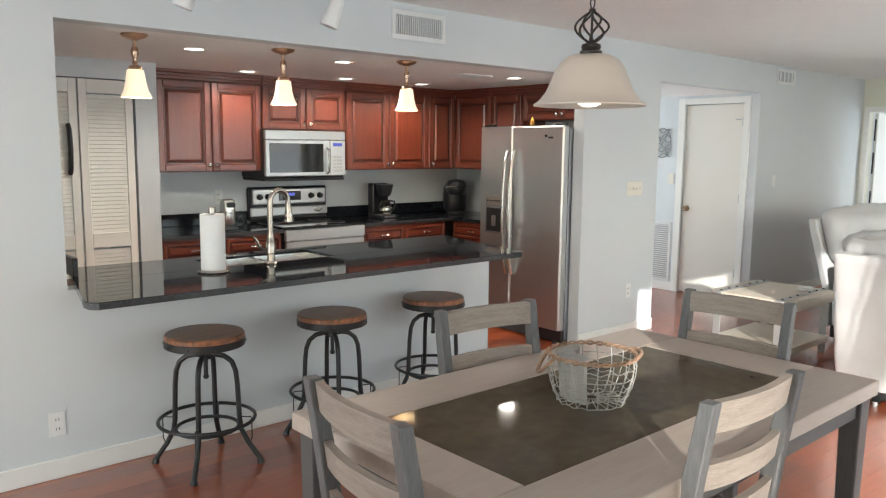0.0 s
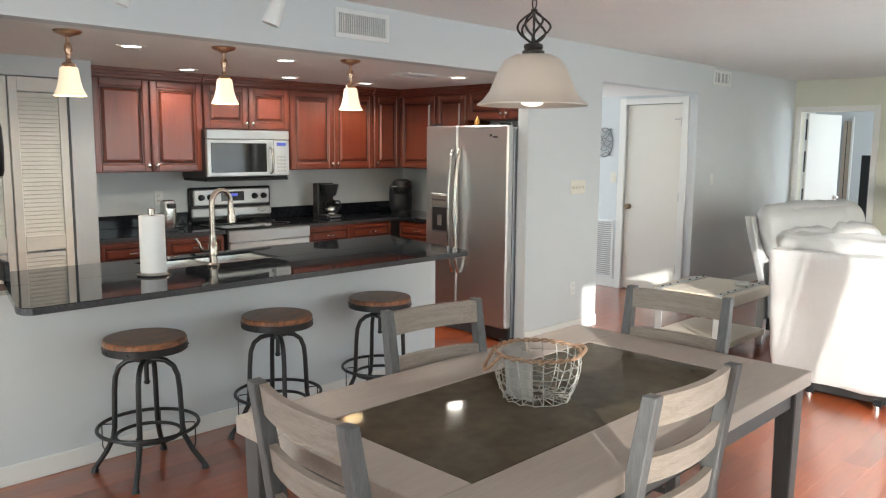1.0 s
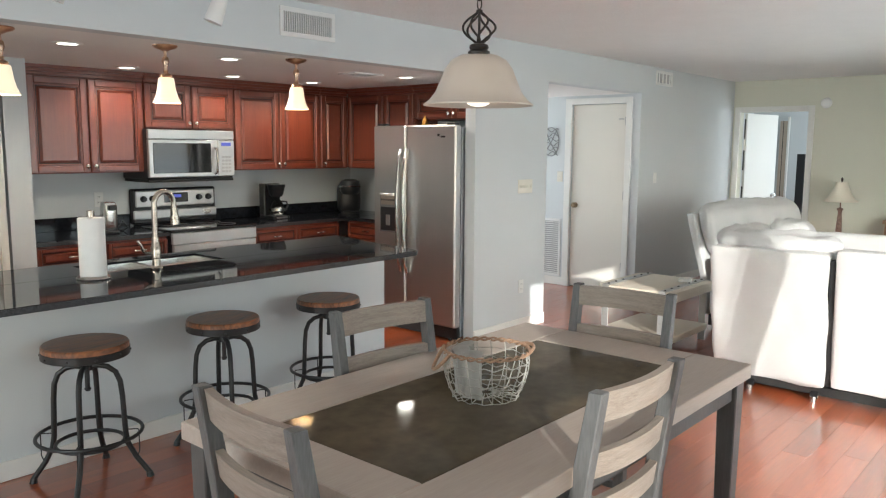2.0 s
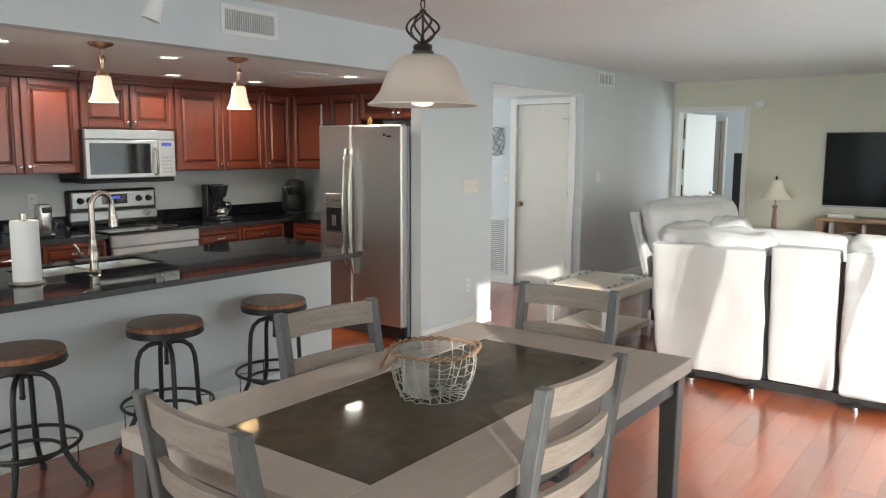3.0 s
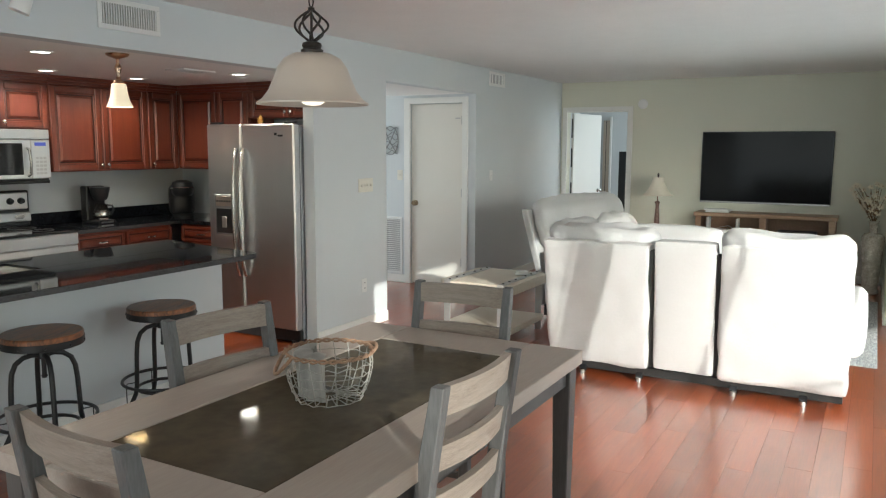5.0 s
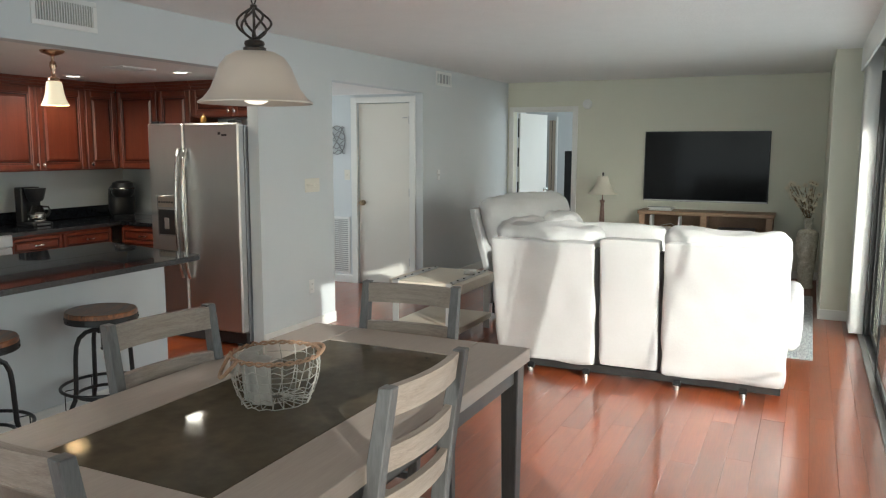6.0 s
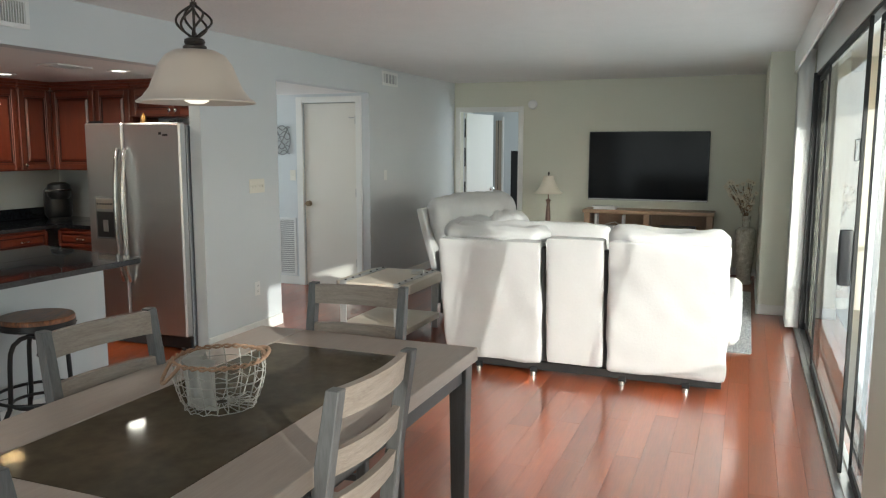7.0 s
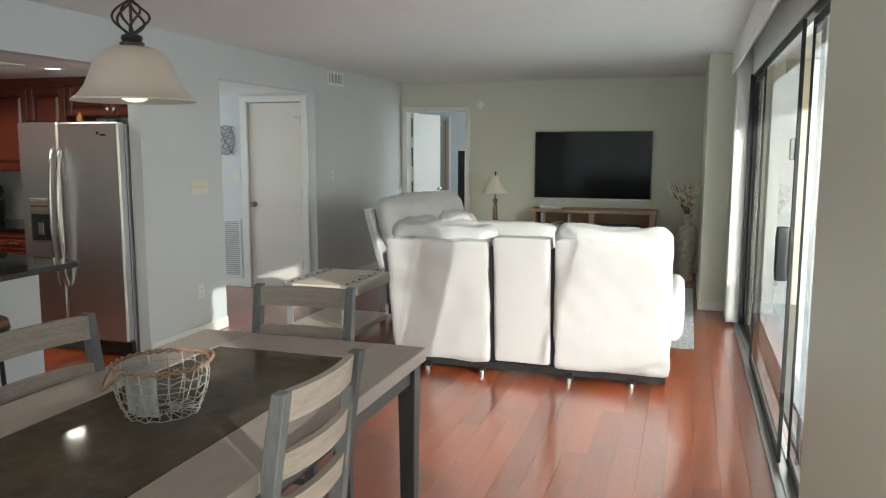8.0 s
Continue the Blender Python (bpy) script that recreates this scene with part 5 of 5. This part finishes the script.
for k, (dx, dy, r_) in enumerate(((0, 0, 4), (0.01, 0.01, -6), (0.0, 0.015, 10))):
    mg = thing("magazine", pose(9.74 + dx, 1.50 + dy, CH + k * 0.013, 0, 0, r_), "white magazine lying on the media console", "magazine", "magazines on the console")
    part("pages", solid((0, 0, 0, 0.21, 0.27, 0.0125), bevel=0.001), PAPER, mg)

# table lamp and its stand
LX, LY = 9.60, 2.32
t = thing("side_table", pose(LX, LY, 0), "small dark round side table under the lamp", "table")
bm = bmesh.new()
lathe(bm, [(0, 0.52), (0.22, 0.52), (0.225, 0.53), (0.22, 0.545), (0, 0.546)], seg=32)
part("top", bm, TRUNKDARK, t)
bm = bmesh.new()
lathe(bm, [(0, 0), (0.16, 0), (0.15, 0.03), (0.03, 0.06), (0.025, 0.30), (0.04, 0.50), (0.05, 0.52), (0, 0.52)], seg=20)
part("pedestal", bm, TRUNKDARK, t)
t = thing("table_lamp", pose(LX, LY, 0.546), "table lamp with a mottled turned base and cream shade", "lamp")
bm = bmesh.new()
lathe(bm, [(0, 0), (0.075, 0), (0.078, 0.012), (0.05, 0.03), (0.026, 0.05), (0.034, 0.08), (0.028, 0.20), (0.020, 0.30), (0.024, 0.33), (0.034, 0.345), (0.034, 0.355), (0.012, 0.365), (0.007, 0.372), (0.007, 0.68), (0, 0.68)], seg=20)
part("base", bm, surface("mottled_red_stone", (0.34, 0.20, 0.15), (0.12, 0.06, 0.045), 0.35, scale=30, fine=90, contrast=0.7), t, "mottled red-brown base")
bm = bmesh.new()
pr = [(0.060, 0.655), (0.075, 0.60), (0.105, 0.53), (0.150, 0.465), (0.186, 0.435)]
lathe(bm, pr + [(r - 0.003, z - 0.001) for r, z in pr[::-1]], seg=36)
part("shade", bm, LINEN, t, "cream bell lampshade")
bm = bmesh.new()
lathe(bm, [(0.006, 0.655), (0.010, 0.67), (0.014, 0.69), (0.006, 0.705), (0, 0.71)], seg=12)
part("finial", bm, IRON, t)

# tall floor vase with dry flowers
VX, VY = 9.50, -0.025
t = thing("floor_vase", pose(VX, VY, 0), "tall crackled silver mosaic floor vase", "vase")
bm = bmesh.new()
lathe(bm, [(0, 0), (0.085, 0), (0.090, 0.02), (0.078, 0.06), (0.082, 0.10), (0.108, 0.45), (0.113, 0.58), (0.108, 0.625), (0.085, 0.648), (0.045, 0.660), (0.040, 0.70), (0.048, 0.775), (0.056, 0.785), (0.050, 0.787), (0.038, 0.70), (0.0, 0.69)], seg=32)
part("body", bm, CRACKLE, t)
fl = thing("dried_flowers", pose(VX, VY, 0.70), "dry twig arrangement with cream blossoms in the vase", "flowers")
rng = random.Random(3)
tm, pm_, lm_ = bmesh.new(), bmesh.new(), bmesh.new()
for k in range(21):
    a = rng.uniform(0.35 * math.pi, 1.35 * math.pi) if k < 12 else rng.uniform(0, math.tau)
    reach = rng.uniform(0.05, 0.30) * (1.0 if k < 12 else 0.35)
    hgt = rng.uniform(0.22, 0.48)
    p0 = Vector((0.012 * math.cos(a), 0.012 * math.sin(a), 0.0))
    p3 = Vector((reach * math.cos(a), max(reach * math.sin(a), -0.09), hgt))
    p1 = Vector((p3.x * 0.15, p3.y * 0.15, hgt * 0.45))
    pts = [p0 * (1 - u) ** 2 + p1 * 2 * u * (1 - u) + p3 * u * u + Vector((rng.uniform(-.006, .006), rng.uniform(-.006, .006), 0)) for u in (j / 7 for j in range(8))]
    tube(tm, pts, 0.0022, 5)
    for j in range(3, 8):
        q = pts[j]
        for _ in range(2):
            d = Vector((rng.uniform(-1, 1), rng.uniform(-1, 1), rng.uniform(-0.4, 1))).normalized()
            s_ = d.cross(Vector((0.3, 0.2, 0.9))).normalized()
            L, w = rng.uniform(0.018, 0.040), rng.uniform(0.006, 0.012)
            v = [lm_.verts.new(q), lm_.verts.new(q + d * L * 0.5 + s_ * w), lm_.verts.new(q + d * L + Vector((0, 0, -0.004))), lm_.verts.new(q + d * L * 0.5 - s_ * w)]
            lm_.faces.new(v)
    for q in (pts[-1], pts[-3]):
        n_ = Vector((-1, 0.2 * rng.uniform(-1, 1), 0.4)).normalized()
        ux = n_.cross(Vector((0, 0, 1))).normalized()
        uy = n_.cross(ux)
        for j in range(5):
            b_ = j * math.tau / 5
            dd = ux * math.cos(b_) + uy * math.sin(b_)
            ss = ux * -math.sin(b_) + uy * math.cos(b_)
            v = [pm_.verts.new(q), pm_.verts.new(q + dd * 0.020 + ss * 0.012 + n_ * 0.006), pm_.verts.new(q + dd * 0.034 + n_ * 0.010), pm_.verts.new(q + dd * 0.020 - ss * 0.012 + n_ * 0.006)]
            pm_.faces.new(v)
part("stem", tm, STEM, fl)
tagged(part("leaf", lm_, LEAFDRY, fl), "", "", "", "stuff")
part("blossom", pm_, PETAL, fl)

# rug
t = thing("rug", pose(0, 0, 0), "grey and white woven rug under the seating", "rug")
part("woven_field", solid((6.20, -0.11, 0.0, 8.9, 1.5, 0.012), bevel=0.004), RUGM, t)

# ---- doors, switches and small wall pieces ----
def casing(name, boxes, label):
    return structure(name, solid(*boxes, bevel=0.003), TRIM, label, "trim")


casing("trim_hall_door", ((7.498, 3.870, 0, 7.52, 3.938, 2.10), (7.498, 4.602, 0, 7.52, 4.680, 2.10), (7.498, 3.938, 2.035, 7.52, 4.602, 2.10)), "cream painted hallway door casing")
t = thing("door_1", pose(7.532, 3.945, 0), "plain cream painted hallway door, closed", "door", "", "structure")
part("leaf", solid((0, 0, 0.012, 0.04, 0.65, 2.03), bevel=0.002), DOORP, t)
bm = bmesh.new()
lathe(bm, [(0, 0), (0.030, 0), (0.032, 0.006), (0.014, 0.010), (0.012, 0.030), (0.024, 0.040), (0.029, 0.052), (0.022, 0.066), (0, 0.070)], seg=18)
for v in bm.verts:
    v.co = Vector((-v.co.z, 0.595 + v.co.x, 0.93 + v.co.y))
part("door_knob", bm, surface("aged_brass", (0.36, 0.28, 0.18), (0.22, 0.16, 0.10), 0.28, 1.0), t, "aged brass knob")
for z in (0.285, 1.06, 1.85):
    part("hinge", solid((-0.014, -0.012, z - 0.045, 0.0, 0.012, z + 0.045), bevel=0.002), ALU_L, t)
part("door_stop", solid((-0.012, 0.03, 1.865, 0.0, 0.085, 1.877)), ALU_L, t)
casing("trim_bedroom_door", ((XT - 0.02, 2.797, 0, XT, DY0, 2.095), (XT - 0.02, DY1, 0, XT, 3.755, 2.095), (XT - 0.02, DY0, DZ, XT, DY1, 2.095)), "cream painted bedroom doorway casing")
t = thing("door_2", pose(XT + 0.13, 3.645, 0, 0, 0, -12), "white bedroom door standing open", "door", "", "structure")
part("leaf", solid((0, 0, 0.012, 0.74, 0.038, 2.02), bevel=0.002), TRIM, t)
for z in (0.30, 0.98, 1.45, 1.85):
    part("hinge", solid((-0.014, 0.016, z - 0.16, -0.002, 0.030, z + 0.10)), MATBLACK, t)
bm = bmesh.new()
lathe(bm, [(0, 0), (0.028, 0), (0.012, 0.01), (0.012, 0.03), (0.028, 0.05), (0, 0.066)], seg=14)
for v in bm.verts:
    v.co = Vector((0.68 + v.co.x, -v.co.z, 0.95 + v.co.y))
part("door_knob", bm, STEEL_H, t)
t = thing("door_3", pose(12.56, 3.86, 0), "beige bedroom closet door", "door", "", "structure")
part("leaf", solid((0, 0.0, 0.01, 0.035, 0.11, 2.0), bevel=0.003), surface("tan_door", (0.46, 0.38, 0.30), None, 0.5), t)
part("edge_gap", solid((-0.003, 0.055, 0.01, 0.0, 0.064, 2.0)), MATBLACK, t)
part("jamb", solid((-0.01, -0.03, 0.0, 0.035, -0.002, 2.06), bevel=0.002), TRIM, t)
t = thing("tall_mirror", pose(11.9, 3.39, 0), "dark framed tall panel leaning in the bedroom", "mirror")
part("panel", solid((0, 0, 0, 0.03, 0.11, 1.50), bevel=0.003), MATBLACK, t)


def plate(m, gangs, mat_, label, outlet=False):
    """A switch or outlet plate in the xz plane, face towards -y, centred."""
    t = thing("outlet" if outlet else "light_switch", m, label, "outlet" if outlet else "switch")
    w = 0.072 + (gangs - 1) * 0.046
    part("plate", solid((-w / 2, -0.006, -0.058, w / 2, 0.0, 0.058), bevel=0.002), mat_, t)
    for k in range(gangs):
        x = (k - (gangs - 1) / 2) * 0.046
        if outlet:
            for z in (-0.022, 0.022):
                bm = bmesh.new()
                lathe(bm, [(0, 0.009), (0.015, 0.009), (0.016, 0.005)], seg=14)
                for v in bm.verts:
                    v.co = Vector((x + v.co.x, -v.co.z, z + v.co.y))
                s_ = part("socket", bm, mat_, t)
                part("slot", solid((x - 0.008, -0.0095, z - 0.005, x - 0.005, -0.0088, z + 0.006), (x + 0.005, -0.0095, z - 0.005, x + 0.008, -0.0088, z + 0.006)), MATBLACK, s_)
        else:
            part("toggle", solid((x - 0.005, -0.016, -0.012, x + 0.005, -0.006, 0.010), bevel=0.001), mat_, t)
    return t


plate(pose(5.445, YW, 1.235), 4, SWITCHP, "ivory four-gang switch plate on the wall")
plate(pose(5.41, YW, 0.375), 1, WPLATE, "white wall outlet low on the wall", True)
plate(pose(7.90, YW, 1.245), 1, WPLATE, "white light switch on the living room wall")
plate(pose(0.944, YW, 0.26), 1, WPLATE, "white wall outlet above the baseboard", True)
plate(pose(2.83, YK, 1.13), 1, WPLATE, "white outlet above the counter", True)
plate(pose(7.52, 4.745, 1.24, 0, 0, -90), 1, SWITCHP, "ivory switch plate in the hallway")
vent(pose(7.52, 4.955, 0.10, 0, 0, -90), 0.24, 0.66, 26, "white return air grille low on the hallway wall", False, 0.4)
# wire word ornament
t = thing("wall_ornament", pose(7.52, 4.87, 1.63, 0, 0, -90), "twisted wire wall ornament in grey and white", "ornament")
bm = bmesh.new()
for j in range(6):
    z = 0.13 - j * 0.052
    tube(bm, [(-0.10 + 0.2 * u, -0.012 - 0.004 * (j % 2), z + 0.020 * math.sin(9 * u + j * 1.7)) for u in (k / 16 for k in range(17))], 0.005, 5)
for s_ in (-1, 1):
    tube(bm, [(s_ * 0.08, -0.016, -0.13), (-s_ * 0.01, -0.018, 0.0), (-s_ * 0.08, -0.016, 0.14)], 0.006, 5)
tube(bm, [(0.105 * math.cos(a_), -0.010, 0.16 * math.sin(a_)) for a_ in (k * math.tau / 30 for k in range(30))], 0.005, 5, True)
part("wire", bm, surface("grey_wire", (0.30, 0.30, 0.30), (0.16, 0.16, 0.16), 0.5, 0.4), t)
# smoke detector
t = thing("smoke_detector", pose(XT, 2.675, 2.118), "round white smoke detector on the wall", "detector")
bm = bmesh.new()
lathe(bm, [(0, 0.036), (0.030, 0.036), (0.052, 0.028), (0.062, 0.012), (0.064, 0.0)], seg=28)
for v in bm.verts:
    v.co = Vector((-v.co.z, v.co.x, v.co.y))
part("cover", bm, WPLATE, t)

# ---- sliding door and balcony ----
t = thing("window_1", pose(0, 0, 0), "dark bronze framed sliding glass door to the balcony", "sliding door", "", "structure")
SA, SB, ST = 2.05, 7.24, 2.17
YD = YS - 0.012
part("outer_frame", solid((SA, YD - 0.05, 0.02, SA + 0.008, YD + 0.010, ST), (3.135, YD - 0.04, 0.02, 3.265, YD + 0.0, ST - 0.022), (SB - 0.09, YD - 0.05, 0.02, SB, YD + 0.03, ST), (SA + 0.008, YD - 0.035, ST - 0.022, SB - 0.09, YD + 0.008, ST), bevel=0.002), ALU, t)
part("track", solid((SA, YD - 0.05, 0.0, SB, YD + 0.062, 0.02), (SA, YD + 0.02, 0.02, SB, YD + 0.026, 0.034), (SA, YD - 0.026, 0.02, SB, YD - 0.02, 0.034)), ALU_L, t, "worn aluminium track")
for xa, xb, yy, nm in ((2.06, 3.13, YD + 0.022, "fixed_panel"), (3.27, 3.95, YD - 0.022, "fixed_panel"), (3.95, 5.80, YD + 0.022, "sliding_panel"), (5.81, 7.15, YD - 0.022, "fixed_panel")):
    sl = 0.018 if nm == "sliding_panel" else 0.034
    sr = 0.010 if xb < 4.0 else 0.034
    f = part(nm, solid((xa, yy - 0.009, 0.036, xa + sl, yy + 0.009, ST - 0.035), (xb - sr, yy - 0.009, 0.036, xb, yy + 0.009, ST - 0.035), (xa + sl, yy - 0.009, 0.036, xb - sr, yy + 0.009, 0.085), (xa + sl, yy - 0.009, ST - 0.075, xb - sr, yy + 0.009, ST - 0.035), bevel=0.002), ALU, t)
    gp = part("pane", solid((xa + sl - 0.004, yy - 0.003, 0.08, xb - sr + 0.004, yy + 0.003, ST - 0.07)), GLASS, f)
    gp.visible_shadow = False
    if nm == "sliding_panel":
        bm = bmesh.new()
        cushion(bm, xa - 0.004, yy + 0.008, 0.93, xa + 0.040, yy + 0.070, 1.19, 0.014, 0.0, 4)
        part("handle", bm, BLACKPL, f, "black pull handle")
        part("latch", solid((xa + 0.015, yy + 0.008, 1.50, xa + 0.035, yy + 0.030, 1.60), bevel=0.003), STEEL_H, f)
structure("threshold", solid((SA + 0.17, YS - 0.012, 0.0, SB + 0.10, YS + 0.035, 0.014), bevel=0.005), PLANK, "wooden threshold strip along the sliding door", "trim")
t = thing("window_2", pose(0, 0, 0), "dark framed balcony window beside the dining table", "window", "", "structure")
part("frame", solid((0.362, YS - 0.11, 0.0, 0.39, YS - 0.03, 2.168), (1.05, YS - 0.11, 0.0, 1.078, YS - 0.03, 2.168), (0.39, YS - 0.11, 2.13, 1.05, YS - 0.03, 2.168), bevel=0.002), ALU, t)

# valance and vertical blinds
structure("trim_valance", solid((2.215, -0.372, 2.215, 7.70, -0.355, H), (7.684, -0.46, 2.215, 7.70, -0.372, H)), TRIM, "cream painted valance board along the balcony door", "trim")
t = thing("vertical_blind", pose(0, 0, 0), "white vertical blind vanes stacked beside the balcony door", "blind")
part("head_rail", solid((2.3, -0.445, 2.36, 7.66, -0.405, 2.40), bevel=0.003), WPLATE, t)
for k in range(12):
    x = 7.185 + k * 0.033
    bm = bmesh.new()
    pts = [(x + 0.010 * math.sin(math.pi * j / 6) - 0.006, -0.488 + 0.112 * j / 6) for j in range(7)]
    lo = [bm.verts.new((px_, py_, 0.025)) for px_, py_ in pts]
    hi = [bm.verts.new((px_, py_, 2.36)) for px_, py_ in pts]
    for a_, b_, c_, d_ in zip(lo, lo[1:], hi[1:], hi):
        bm.faces.new((a_, b_, c_, d_))
    bmesh.ops.solidify(bm, geom=bm.faces[:], thickness=0.0012)
    part("vane", bm, CURTAIN, t)

# balcony railing
t = thing("railing", pose(0, -2.60, -0.05), "white metal balcony railing with upright balusters", "railing")
part("top_rail", solid((-1.4, -0.03, 1.09, 8.6, 0.03, 1.12), bevel=0.004), WPLATE, t)
part("bottom_rail", solid((-1.4, -0.02, 0.08, 8.6, 0.02, 0.11), bevel=0.004), WPLATE, t)
bm = solid((-0.019, -0.011, 0.11, 0.019, 0.011, 1.09))
b0 = part("baluster", bm, WPLATE, t)
for k in range(77):
    o = b0 if k == 0 else new("baluster", b0.data)
    o.parent = t
    o.location = (-1.35 + k * 0.13, 0, 0)
for x in (-1.4, 1.1, 3.6, 6.1, 8.55):
    part("post", solid((x - 0.025, -0.025, 0, x + 0.025, 0.025, 1.09)), WPLATE, t)


# ---- floor planks ----
PW, PL = 0.127, 1.22
pm = bmesh.new()
box(pm, 0, 0, -0.010, PL - 0.0008, PW - 0.0008, 0.0)
plank = make("plank", pm, PLANK, floor, False)
plank.location = (1.0, YS - 0.10, 0)
placed = 0
far = bmesh.new()
for row in range(36):
    y = YS - 0.10 + row * PW
    if y > YW + 0.1:
        break
    for k in range(-3, 10):
        x = -0.4 + k * PL + (row * 0.437 % 1.0) * PL
        if x + PL < X0 + 0.02 or x > XT:
            continue
        if (x > 0.2 or k >= 0) and x < 9.2 and y < YW:
            o = plank if placed == 0 else new("plank", plank.data)
            o.parent = floor
            o.location = (x, y, 0)
            placed += 1
        else:
            box(far, max(x, X0 + 0.002), y, -0.010, min(x + PL, XT - 0.002) - 0.0015, y + PW - 0.0015, 0.0)
for row in range(26):
    y = YS - 0.10 + (36 + row) * PW
    for k in range(0, 9):
        x = 0.3 + k * PL + (row * 0.37 % 1.0) * PL
        if y < 6.9 and x < 9:
            box(far, x, y, -0.010, x + PL - 0.0015, y + PW - 0.0015, 0.0)
for row in range(22):
    for k in range(2):
        box(far, XT + 0.3 + k * PL, 1.7 + row * PW, -0.010, XT + 0.3 + (k + 1) * PL - 0.0015, 1.7 + (row + 1) * PW - 0.0015, 0.0)
tagged(make("floor_boards", far, PLANK, floor, False), "", "", "", "stuff")
